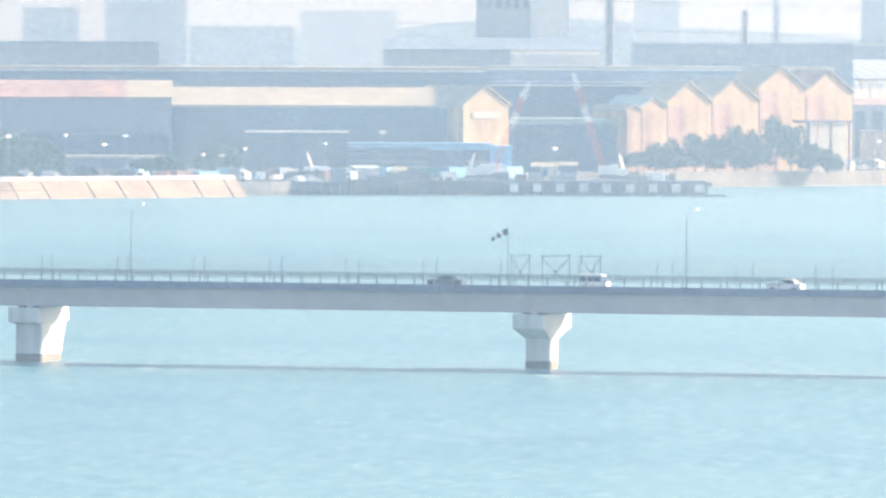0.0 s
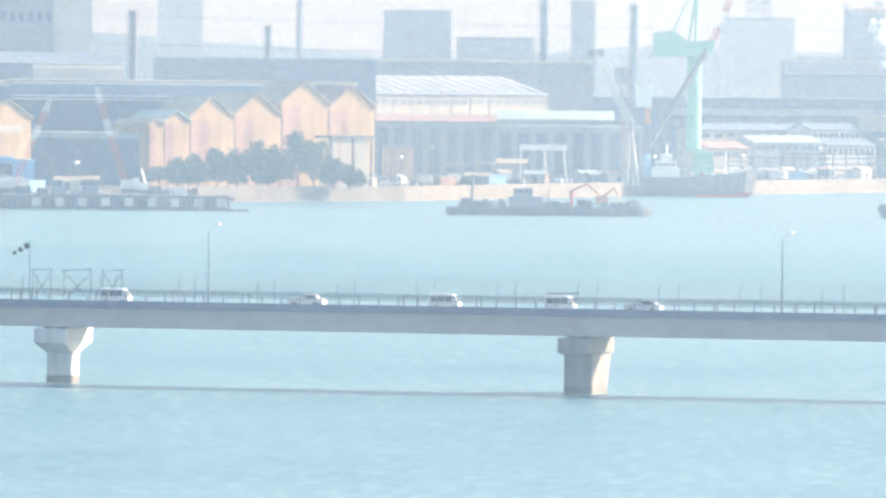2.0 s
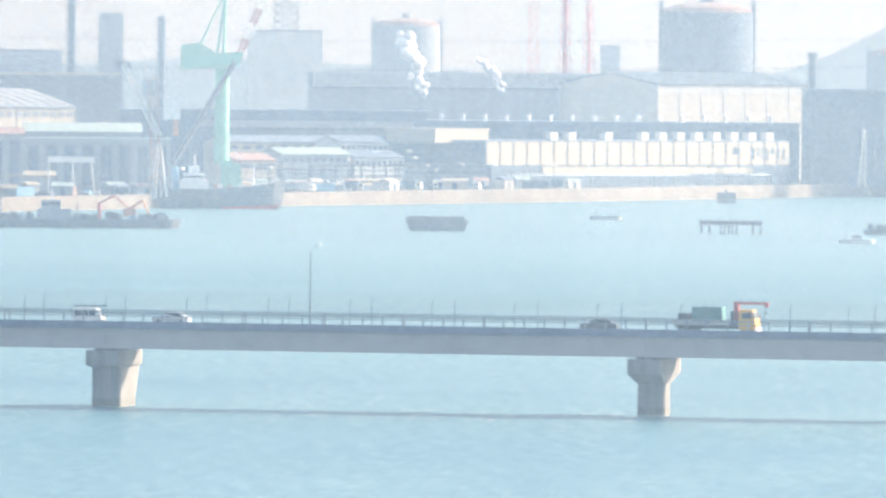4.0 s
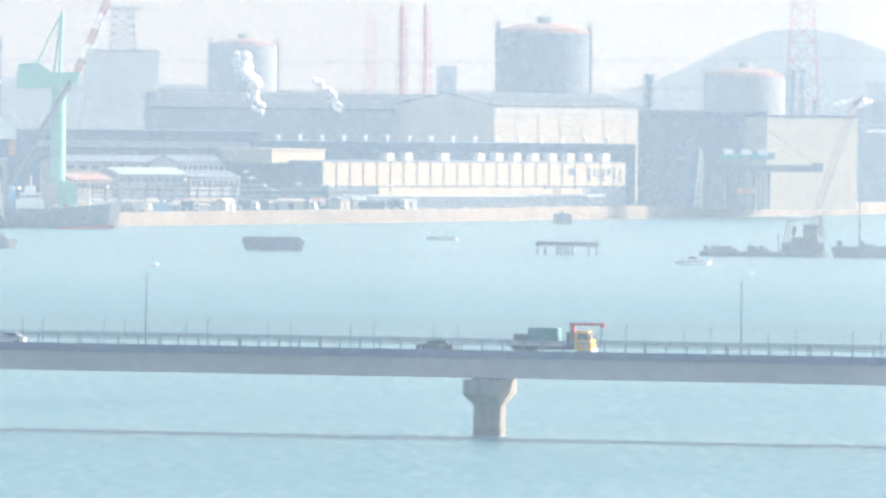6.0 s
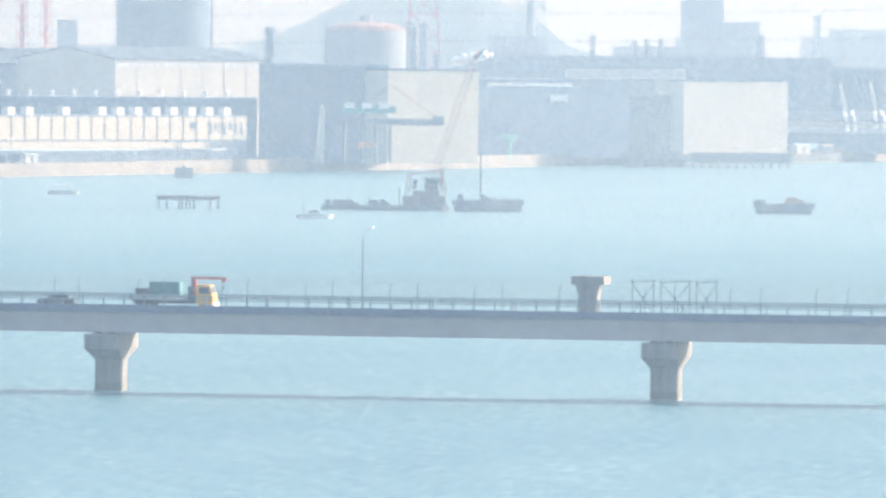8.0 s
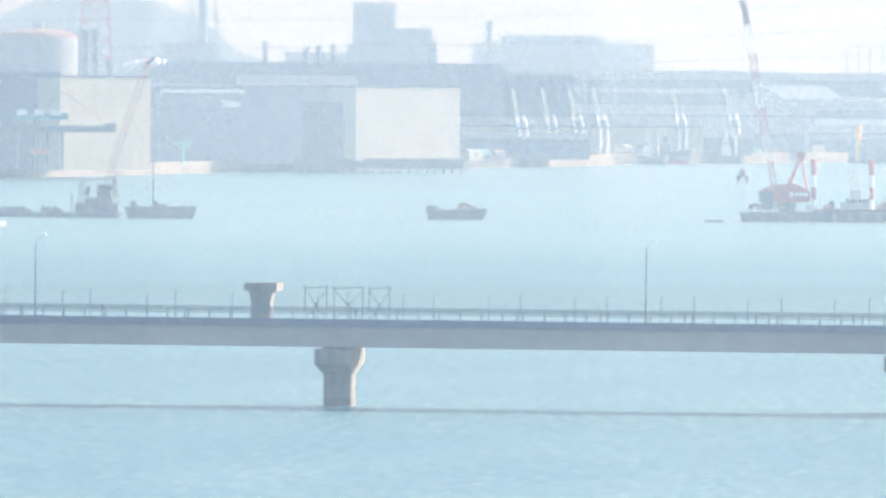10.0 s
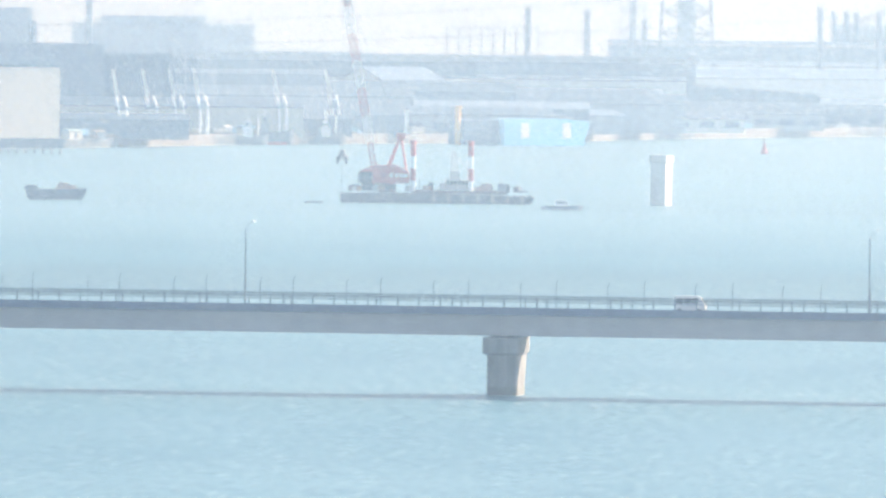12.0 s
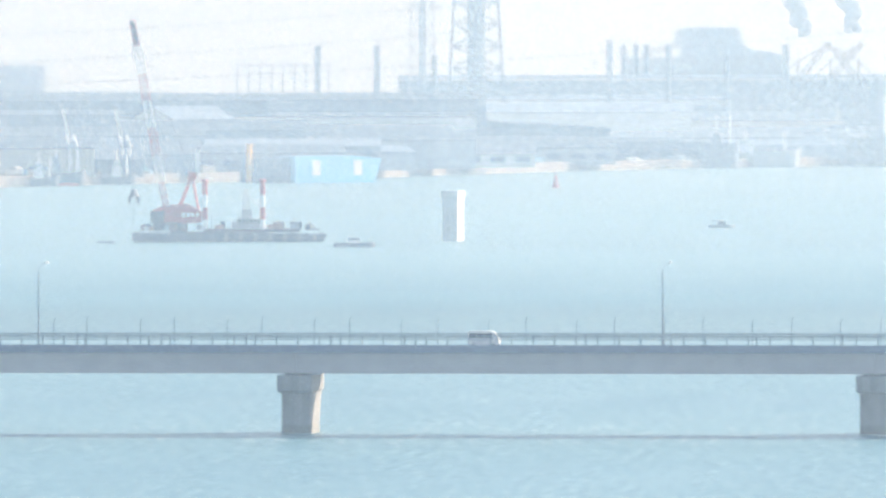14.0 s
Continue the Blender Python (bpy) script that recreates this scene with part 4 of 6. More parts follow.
crawler_crane(-20.791, 2417, -20.56, 25.9, "crawler crane with a red and white lattice boom")
crawler_crane(-20.108, 2417, -20.31, 28.3, "crawler crane with a red and white lattice boom")
for b0, dz, s in ((-21.783, 6, 1), (-20.876, 6, -1), (-20.039, 6, 1)):
    p = thing("loader_arm", spot(b0, 2417, LAND + 0.3), "white raised excavator arm on the jetty", "excavator")
    part("cab", Shape().box(-1.4, 1.2, -1, 1, 0.8, 2.6), WHITE, p)
    part("track", Shape().box(-1.7, 1.7, -1.1, 1.1, 0, 0.8), STEEL_DARK, p)
    part("arm", Shape().tube((0.6 * s, 0, 2), (-0.6 * s, 0, dz), 0.35, 0.25, 6), WHITE, p)

# hazy skyline behind the west shore
hall("tall grey block of the works", -20.855, -20.552, 2950, 66, SHED_GREY, SHED_GREY, None, 25, rib=0, name="works_tower", rows=((45, 48, 6, SHED_DARK), (54, 57, 6, SHED_DARK)))
hall("tall pale block of the works", -20.552, -20.334, 2960, 66, SHED_PALE, SHED_PALE, None, 25, rib=0, name="works_tower")
chimney(-20.103, 2800, 47.9, 1.2, STEEL_DARK, "tall dark steel chimney")
chimney(-19.348, 2800, 44.1, 0.9, STEEL_DARK, "thin dark steel chimney")
hall("long dark blue shed roof behind the halls", -19.987, -18.748, 2700, 35.0, ROOF_BLUE, ROOF_BLUE, None, 30)
hall("long grey shed behind the halls", -21.367, -20.16, 2780, 33.4, SHED_GREY, ROOF_BLUE, 36.2, 30)
hall("pale flat-roofed shed behind the halls", -20.66, -20.16, 2690, 33.0, SHED_PALE, SHED_WHITE, None, 20, fascia=0.6)
hall("long pale shed behind the halls", -18.748, -17.538, 2850, 34.7, SHED_GREY, SHED_WHITE, None, 30)
hall("grey shed roof behind the halls", -23.829, -22.63, 2800, 34.8, SHED_GREY, ROOF_BLUE, None, 30)


# ---- ships and craft ----
def hull_shape(length, beam, high, bow=0.18, sheer=0.25, draft=1.0):
    """A hull with a raked bow at +x."""
    rings = []
    for t, wf in ((0, 0.8), (0.06, 0.96), (0.5, 1.0), (1 - bow, 0.97), (1 - bow * 0.5, 0.72), (1, 0.06)):
        x = -length / 2 + length * t
        up = high * (1 + sheer * max(0, (t - 0.55) / 0.45) ** 2)
        rake = bow * length * 0.25 * max(0, (t - 0.75) / 0.25)
        w = beam / 2 * wf
        rings.append([(x - rake, -w * 0.8, -draft), (x - rake, w * 0.8, -draft), (x, w, up), (x, -w, up)])
    return Shape().loft(rings)


def small_boat(b, r, length, label, turn=0, cabin=True, mast=0.0, paint=None, canopy=False, facing=1):
    p = thing("motor_boat", spot(b, r, 0, turn + (0 if facing > 0 else 180)), label, "boat", "boats in the harbour")
    h = length * 0.10
    part("hull", hull_shape(length, length * 0.3, h), paint or SHED_PALE, p)
    part("deck", Shape().box(-length * 0.42, length * 0.25, -length * 0.11, length * 0.11, h * 0.9, h * 1.06), SHED_GREY, p)
    if cabin:
        part("cabin", Shape().loft([[(-length * 0.18, s * length * 0.1, h), (length * 0.16, s * length * 0.1, h), (length * 0.1, s * length * 0.09, h * 2.4), (-length * 0.16, s * length * 0.09, h * 2.4)] for s in (-1, 1)]), WHITE, p, "white wheelhouse")
        part("window", Shape().box(-length * 0.13, length * 0.1, -length * 0.104, length * 0.104, h * 1.65, h * 2.15), GLASS_DARK, p)
    if canopy:
        part("canopy", Shape().box(-length * 0.36, length * 0.2, -length * 0.13, length * 0.13, h * 2.5, h * 2.75), WHITE, p, "white flat canopy")
        for x in (-0.33, 0.15):
            for y in (-0.11, 0.11):
                part("post", Shape().tube((x * length, y * length, h), (x * length, y * length, h * 2.5), 0.06, n=5), GALV, p)
    if mast:
        part("mast", Shape().tube((-length * 0.3, 0, h), (-length * 0.3, 0, mast), 0.07, 0.04, 5), STEEL_DARK, p)
    part("rub_rail", Shape().tube((-length * 0.48, -length * 0.15, h * 0.95), (length * 0.33, -length * 0.15, h * 1.05), 0.07, n=5), RUBBER, p)
    return p


def rig(p, rnd, x0, x1, z, count, hmax, mats=(STEEL_DARK, SHED_GREY, SHED_PALE, ROOF_RUST)):
    """Deck gear on a working vessel: winches, boxes, posts and pipes, each a part."""
    for k in range(count):
        x, w, h = rnd.uniform(x0, x1), rnd.uniform(0.3, 1.5), rnd.uniform(0.4, hmax)
        y = rnd.uniform(-2.5, 2.5)
        kind = rnd.random()
        mt = rnd.choice(mats)
        if kind < 0.45:
            part("deck_box", Shape().box(x - w, x + w, y - 0.7, y + 0.7, z, z + h * 0.6), mt, p)
        elif kind < 0.75:
            part("deck_post", Shape().tube((x, y, z), (x, y, z + h * 1.3), 0.12, 0.08, 5), mt, p)
        else:
            part("winch", Shape().tube((x, y - 0.9, z + 0.7), (x, y + 0.9, z + 0.7), 0.7, n=12).box(x - 0.8, x + 0.8, y - 1, y + 1, z, z + 0.3), mt, p)


# work barge with a wheelhouse off the quay
DR = 2368
L1 = 47.8
dredger = thing("work_barge", spot(-17.766, DR), "dark workboat barge with a grey wheelhouse and deck gear", "barge", "working vessels")
part("hull", hull_shape(L1, 10, 2.0, 0.08, 0.1), HULL, dredger)
part("wheelhouse", Shape().box(-9.5, -1.5, -3, 3, 1.8, 4.4).box(-8.5, -4, -2.5, 2.5, 4.4, 6.4), SHED_GREY, dredger, "grey stepped wheelhouse")
for k in range(4):
    part("window", Shape().box(-8.2 + k * 1.05, -7.5 + k * 1.05, -2.56, -2.44, 5.2, 6.0), GLASS_DARK, dredger)
part("radar_mast", Shape().tube((-6, 0, 6.4), (-6, 0, 9.0), 0.15, n=5).box(-6.8, -5.2, -0.1, 0.1, 7.8, 8.0), WHITE, dredger)
part("spud", Shape().tube((-L1 / 2 + 6, 0, 0), (-L1 / 2 + 6, 0, 9.5), 0.3, n=8), STEEL_DARK, dredger, "dark steel spud pole")
part("deck_crane", Shape().tube((5, 0, 2), (5, 0, 6), 0.45, n=8).tube((5, 0, 5.8), (8.5, 0, 7.5), 0.25).tube((8.5, 0, 7.5), (12, 0, 4.5), 0.2), RED, dredger, "red deck crane")
part("excavator", Shape().box(10.5, 13.5, -1.2, 1.2, 2.6, 4.6).tube((12, 0, 4.5), (15, 0, 6.5), 0.3).tube((15, 0, 6.5), (16.5, 0, 3.2), 0.22), ORANGE, dredger, "orange excavator")
rig(dredger, random.Random(21), -L1 / 2 + 2, L1 / 2 - 3, 2.0, 62, 3.2, (HULL, STEEL_DARK, SHED_GREY, RUST_DARK))

barge1 = thing("hopper_barge", spot(-15.756, 2371), "dark grey open hopper barge lying empty", "barge", "working vessels")
BL = 14.6
part("hull", Shape().loft([[(-BL / 2 + 1.2, y, -0.5), (BL / 2 - 1.0, y, -0.5), (BL / 2, y, 2.6), (BL / 2 - 1, y, 2.6), (BL / 2 - 1.1, y, 3.0), (-BL / 2 + 1, y, 3.0), (-BL / 2, y, 3.0), (-BL / 2, y, 2.2)] for y in (-3.5, 3.5)]), HULL, barge1)
part("coaming", Shape().box(-BL / 2 + 0.6, BL / 2 - 1.2, -3.0, 3.0, 3.0, 3.3), STEEL_DARK, barge1)
for k in range(9):
    x = -BL / 2 + 1 + k * (BL - 2) / 8
    part("rib", Shape().box(x - 0.1, x + 0.1, -3.62, -3.5, 0.2, 2.9), STEEL_DARK, barge1)
small_boat(-14.81, 2560, 8.2, "small open fishing boat with a white canopy", canopy=True, cabin=False, paint=SHED_PALE)
small_boat(-13.406, 2246, 8.2, "white fishing boat with a wheelhouse and flag mast", mast=4.6, paint=WHITE)
small_boat(-9.341, 2359, 4.4, "small grey skiff beside the crane barge", cabin=False, paint=SHED_GREY)
small_boat(-7.95, 2297, 9.4, "low grey tender with a small cabin", paint=SHED_GREY, cabin=True)
small_boat(-5.896, 2577, 6.8, "small fishing boat with a white canopy", canopy=True, paint=SHED_PALE)

# mooring platform on piles
PR = 2356
PW = 7.3
plat = thing("mooring_platform", spot(-14.113, PR), "weathered brown platform on round piles", "platform")
part("deck", Shape().box(-PW, PW, -2.5, 2.5, 2.1, 3.1), RUST_DARK, plat)
for k in range(9):
    x = (-PW + 0.5, -PW + 2.3, -2.2, -1.4, -0.5, 0.3, 1.3, PW - 2.3, PW - 0.5)[k]
    part("pile", Shape().tube((x, -1.8, -2), (x, -1.8, 2.1), 0.22, n=8), STEEL_DARK, plat)
    part("pile", Shape().tube((x, 1.8, -2), (x, 1.8, 2.1), 0.22, n=8), STEEL_DARK, plat)
for k in range(10):
    x = -PW + 0.2 + k * (2 * PW - 0.4) / 9
    part("handrail_post", Shape().tube((x, -2.4, 3.1), (x, -2.4, 3.7), 0.05, n=4), GALV, plat)

dol = thing("mooring_dolphin", spot(-14.14, 2889), "grey concrete mooring block off the quay", "dolphin")
part("block", Shape().box(-2.6, 2.6, -2, 2, -1, 3.0), CONCRETE, dol)
part("bollard", Shape().tube((0, 0, 3.0), (0, 0, 3.8), 0.4, n=8), STEEL_DARK, dol)

# floating crane and its barge
FR = 2365
fc = thing("floating_crane", spot(-13.011, FR), "rust-dark floating crane with a tall lattice boom", "floating crane", "working vessels")
FL = 29.7
part("hull", hull_shape(FL, 9, 1.2, 0.1, 0.1), HULL, fc)
part("house", Shape().box(4.0, 13.8, -2.6, 2.6, 1.2, 3.4).box(6.2, 12.4, -2.4, 2.4, 3.4, 4.6).box(9.0, 12.2, -2.2, 2.2, 4.6, 7.4).tube((6.6, 0, 5.0), (7.0, 0, 7.2), 0.5, n=8).box(8.8, 12.6, -2.4, 2.4, 7.4, 7.65), RUST_DARK, fc, "rust brown machinery house")
for k in range(4):
    part("window", Shape().box(9.2 + k * 0.9, 9.8 + k * 0.9, -2.6, -2.45, 6.4, 7.4), GLASS_DARK, fc)
part("gantry", Shape().lattice((5.0, -2.8, 3.4), (5.6, -2.8, 8.6), 1.2, 0.8, 4, 0.12).lattice((13.6, -2.8, 3.4), (12.8, -2.8, 9.6), 1.2, 0.8, 4, 0.12).tube((5.6, -2.8, 8.4), (12.8, -2.8, 9.4), 0.12), ROOF_RUST, fc, "rusty open gantry")
part("stack", Shape().tube((13, 0, 5), (13, 0, 9.3), 0.4, n=8).tube((3.2, 0, 1.2), (3.2, 0, 5.5), 0.15, n=6), STEEL_DARK, fc)
tip_x = FR * radians(-12.504 - -13.011)
tip_z = 36.9
base, tip = Vector((11, 1, 8)), Vector((tip_x, 1, tip_z))
for k in range(5):
    part("boom_section", Shape().lattice(base.lerp(tip, k / 5), base.lerp(tip, (k + 1) / 5), 1.5 if k else 1.0, 1.5 if k < 4 else 0.7, 4, 0.09), RED if k == 4 else ROOF_RUST, fc,
         "red lattice boom section" if k == 4 else "brown lattice boom section")
part("boom_head", Shape().tube(tip - Vector((0.4, 0, 1.5)), tip + Vector((1.6, 0, 0.6)), 0.5, 0.3, 6), STEEL_DARK, fc)
rig(fc, random.Random(5), -FL / 2 + 1, 3, 1.2, 18, 2.0, (HULL, STEEL_DARK, RUST_DARK))
mb = thing("mast_barge", spot(-12.442, 2359), "dark barge with a single tall mast", "barge", "working vessels")
part("hull", Shape().loft([[(-7.2, y, -0.5), (7.4, y, -0.5), (8.6, y, 2.7), (7.5, y, 2.9), (-8.2, y, 2.6)] for y in (-3, 3)]), HULL, mb)
part("mast", Shape().tube((-1.5, 0, 2.7), (-1.5, 0, 13.2), 0.28, 0.18, 8), STEEL_DARK, mb)
rig(mb, random.Random(6), -7, 2, 2.7, 6, 1.4, (HULL, STEEL_DARK))

scow = thing("dump_scow", spot(-10.782, 2368), "dark grey coaster-like scow with a rusty hatch", "barge", "working vessels")
SL = 14.6
part("hull", Shape().loft([[(-SL / 2 + 1, y, -0.5), (SL / 2 - 1.5, y, -0.5), (SL / 2, y, 2.6), (-SL / 2 + 2.6, y, 2.3), (-SL / 2, y, 3.0)] for y in (-3.2, 3.2)]), HULL, scow)
part("hatch", Shape().loft([[(-0.2, y, 2.3), (5, y, 2.4), (4.5, y, 3.3), (3, y, 3.4), (2.8, y, 3.9), (0.8, y, 3.9), (0.4, y, 3.3)] for y in (-2, 2)]), ROOF_RUST, scow, "rust-red hatch and winch cover")
part("bulwark", Shape().box(-SL / 2 + 0.4, -SL / 2 + 3, -3.1, 3.1, 2.5, 3.2), HULL, scow)

# big crane barge
CR = 2375
CL = 45.9
CB = -8.644
cb = thing("crane_barge", spot(CB, CR), "grab crane barge with a red and white lattice boom and spuds", "crane barge", "working vessels")
part("hull", Shape().loft([[(-CL / 2 + 0.6, y, -0.6), (CL / 2 - 2, y, -0.6), (CL / 2 - 0.6, y, 1.7), (-CL / 2 + 19, y, 2.4), (-CL / 2, y, 2.2)] for y in (-7, 7)]), HULL, cb)
part("deck", Shape().box(-6, CL / 2 - 7, -6.5, 6.5, 2.3, 3.0), RUST_DARK, cb, "rusty deck edge")
for k in range(14):
    x = -1.0 + k * 1.7
    part("fender", Shape().box(x - 0.35, x + 0.35, -7.3, -7.0, 0.3, 2.2), STEEL_DARK if k % 2 else CONCRETE, cb)
u = CR / 18126.9
crane_x = (1062 - 1160) * u
part("pedestal", Shape().tube((crane_x + 1, 0, 2.2), (crane_x + 1, 0, 4.5), 2.0, n=14), STEEL_DARK, cb)
part("house", Shape().loft([[(crane_x - 5.2, y, 4.6), (crane_x + 2, y, 4.4), (crane_x + 6.2, y, 4.6), (crane_x + 6.2, y, 7.0), (crane_x + 3, y, 8.8), (crane_x - 2.5, y, 8.6), (crane_x - 5.5, y, 7.2)] for y in (-2.4, 2.4)]), RED, cb, "red crane house")
for k in range(4):
    part("house_window", Shape().box(crane_x + 1.6 + k * 1.1, crane_x + 2.3 + k * 1.1, -2.5, -2.35, 6.0, 6.8), WHITE, cb)
part("counterweight", Shape().box(crane_x - 5.7, crane_x - 2.5, -2.6, 2.6, 4.5, 7.2), STEEL_DARK, cb)
part("a_frame", Shape().tube((crane_x + 1, -1.5, 8.5), (crane_x + 4, 0, 15.5), 0.3).tube((crane_x + 5.5, -1.5, 7), (crane_x + 4, 0, 15.5), 0.3).tube((crane_x + 1.4, 1.5, 8.5), (crane_x + 4, 0, 15.5), 0.3).box(crane_x + 3, crane_x + 5, -0.6, 0.6, 14.6, 16.2), RED, cb, "red A-frame")
b_tip = (-9.19, 51.5)
base = Vector((crane_x - 2, 0, 7.5))
tip = Vector((CR * radians(b_tip[0] - CB), 0, b_tip[1]))
for k in range(7):
    red = k in (0, 2, 4, 6)
    w = 1.7 if 0 < k < 6 else 1.2
    part("boom_section", Shape().lattice(base.lerp(tip, k / 7), base.lerp(tip, (k + 1) / 7), w, w, 4, 0.13), RED if red else WHITE, cb, "red lattice boom section" if red else "white lattice boom section")
part("boom_tip", Shape().loft([[tip + Vector((-0.9, y, 0)), tip + Vector((0.4, y, -0.6)), tip + Vector((1.6, y, -5.5)), tip + Vector((0.5, y, -5.8))] for y in (-0.6, 0.6)]), STEEL_DARK, cb)
part("cable", Shape().tube(tip, (tip.x + 0.4, 0, 11.5), 0.06, n=4).tube((tip.x + 0.4, 0.4, 11.5), (tip.x + 0.1, 0.4, 3), 0.05, n=4).tube(tip + Vector((0.5, 0, -2)), (crane_x + 4, 0, 15.8), 0.06, n=4), STEEL_DARK, cb)
part("grab", Shape().tube((tip.x + 0.3, 0, 12.2), (tip.x + 0.3, 0, 10.4), 0.5, 1.2, 8).tube((tip.x - 0.6, 0, 10.6), (tip.x - 0.8, 0, 8.9), 0.6, 0.2, 6).tube((tip.x + 1.2, 0, 10.6), (tip.x + 1.3, 0, 8.9), 0.6, 0.2, 6), STEEL_DARK, cb, "dark clamshell grab")
for x in ((1115 - 1160) * u, (1217 - 1160) * u):
    for k in range(4):
        z0, z1 = 2.4 + k * 2.85, 2.4 + (k + 1) * 2.85
        part("spud", Shape().tube((x, -4, z0), (x, -4, z1), 0.62, n=12), RED if k % 2 else WHITE, cb, "red spud band" if k % 2 else "white spud band")
    part("spud_head", Shape().tube((x, -4, 13.8), (x, -4, 14.6), 0.75, n=12), RED, cb)
part("bridge_house", Shape().box(1.5, 7.5, -3, 3, 3.0, 5.4).box(2.6, 5.0, -2.5, 2.5, 5.4, 7.6), SHED_PALE, cb, "pale two-storey deckhouse")
part("derrick_mast", Shape().lattice((3.6, 0, 7.6), (3.6, 0, 12.2), 1.6, 0.8, 4, 0.12).tube((3.6, 0, 11.5), (8.5, 0, 6.0), 0.1, n=5), SHED_PALE, cb, "pale lattice derrick mast")
part("light_mast", Shape().tube((6.8, 0, 5.4), (6.8, 0, 10.0), 0.15, n=6).box(6.2, 7.4, -0.2, 0.2, 9.4, 9.7), WHITE, cb)
for k in range(6):
    part("window", Shape().box(1.9 + k * 0.9, 2.4 + k * 0.9, -3.1, -2.95, 4.4, 5.4), GLASS_DARK, cb)
rig(cb, random.Random(9), -CL / 2 + 1, CL / 2 - 3, 2.7, 56, 3.6)

# lone bridge pillar, unfinished pier, buoy
QR = 2379
pil = thing("sea_pillar", spot(-7.398, QR, 0, -24), "lone pale concrete pillar with a wider head, in the sea", "pillar")
ph = 11.7
part("shaft", Shape().box(-1.9, 1.9, -1.9, 1.9, -2, ph - 1.9), CONCRETE_PALE, pil)
part("head", Shape().loft([[(-w, -w, z), (w, -w, z), (w, w, z), (-w, w, z)] for w, z in ((1.9, ph - 1.9), (2.15, ph - 1.5), (2.15, ph))]), CONCRETE_PALE, pil)
ur = 1420
up = thing("unfinished_pier", spot(-11.865, ur, 0, -10), "lone T-shaped concrete pier beyond the bridge", "pier")
uz = 6.6
part("stem", Shape().loft([[(-w, -1.3, z), (w, -1.3, z), (w, 1.3, z), (-w, 1.3, z)] for w, z in ((1.35, -2), (1.35, uz - 2.6), (1.75, uz - 1.1))]), CONCRETE, up)
part("cap", Shape().box(-2.3, 2.3, -1.6, 3.8, uz - 1.15, uz), CONCRETE, up)
buoy = thing("channel_buoy", spot(-6.824, 3489), "dark red conical channel buoy", "buoy")
part("float", Shape().tube((0, 0, -0.5), (0, 0, 1.0), 1.2, n=12), RED, buoy)
part("cone", Shape().tube((0, 0, 1.0), (0, 0, 4.6), 0.9, 0.25, 10), RED, buoy)
part("lantern", Shape().tube((0, 0, 4.6), (0, 0, 5.3), 0.3, n=8), STEEL_DARK, buoy)

# ---- middle shore: shipyard, cranes and the white warehouse ----
pale = hall("pale hall with small windows and a ribbed grey roof", -18.858, -17.784, 2770, 26.0, SHED_WHITE, SHED_GREY, 30.6, 44, turn=36, rows=((23.4, 24.7, 22, SHED_GREY),), rib=6)
for k in range(15):
    x = -30 + k * 4.3
    part("skylight", Shape().slab([(x, 1.5, 26.85), (x + 0.9, 1.5, 26.85), (x + 0.9, 20, 30.72), (x, 20, 30.72)], 0.1), SHED_PALE, pale, "pale ridge skylight strip")
hall("grey-green roofed shed with dark posts", -18.074, -17.418, 2745, 19.6, SHED_GREY, ROOF_GREEN, 21.6, 24)
# Bays are closed wall; dark panels put the shade of their openings into colour.
hall("grey shed with shaded open bays painted as dark panels and a faded rust roof", -18.754, -18.074, 2705, 19.2, SHED_GREY, ROOF_RUST, 20.5, 24, rows=((5.2, 17.6, 7, SHED_DARK),))
hall("brown clad shed end beside the yard", -18.706, -18.529, 2690, 12.1, GABLE, ROOF_RUST, None, 10, rib=2.5)
# Dark panels again paint the shade inside the bays.
hall("grey shed with shaded open bays painted as dark panels", -18.068, -17.253, 2715, 17.7, SHED_GREY, ROOF_GREEN, None, 20, rows=((5.5, 16.2, 8, SHED_DARK),))
for x0, x1, y in ((-18.359, -18.226, 7.7), (-18.169, -17.898, 8.2), (-17.591, -17.401, 5.0)):
    hall("low hut with a bright cream roof on the quay", x0, x1, 2705, y, SHED_GREY, ROOF_CREAM, y + 0.9, 6, name="quay_hut", rib=0)
gan = thing("portal_gantry", spot(-17.806, 2672), "white portal gantry on thin legs", "gantry")
gz = 13.6
part("beam", Shape().box(-6.2, 6.2, -0.5, 0.5, gz - 1.5, gz), WHITE, gan)
for x0, x1 in ((-5.8, -6.0), (0.2, 1.2), (0.6, -0.3), (5.2, 6.2)):
    part("leg", Shape().tube((x0, 0, gz - 1), (x1, 0, LAND - 0.3), 0.25, n=6), SHED_PALE, gan)

# slewing jib crane, grey
jc = thing("jib_crane", spot(-17.322, 2690), "weathered grey jib crane with a white cab box", "crane", "cranes on the quay")
u = 2690 / 18126.9
zz = 3.3
for x0, x1 in ((-12, -2), (6, 3), (16, 4), (-4, 0)):
    part("leg", Shape().tube((x0 * u, -1 if x0 < 0 else 1, LAND - 0.3), (x1 * u, 0, 17.4), 0.45, 0.3, 6), SHED_PALE, jc)
part("tower", Shape().lattice((-0.2, 0, 4.8), (-1.5, 0, 34.4), 2.8, 2.2, 9, 0.3), ROOF_RUST, jc, "rusty lattice tower")
part("cab_box", Shape().box(9 * u, 39 * u, -2, 2, 23.5, 29.1), WHITE, jc, "white machinery box")
part("cab_stand", Shape().box(26 * u, 37 * u, -1, 1, 19.1, 23.5), ORANGE, jc)
part("jib", Shape().lattice((2 * u, -1, 18.9), (-62 * u, -1, 37.9), 1.6, 1.1, 10, 0.24), SHED_PALE, jc, "pale lattice jib")
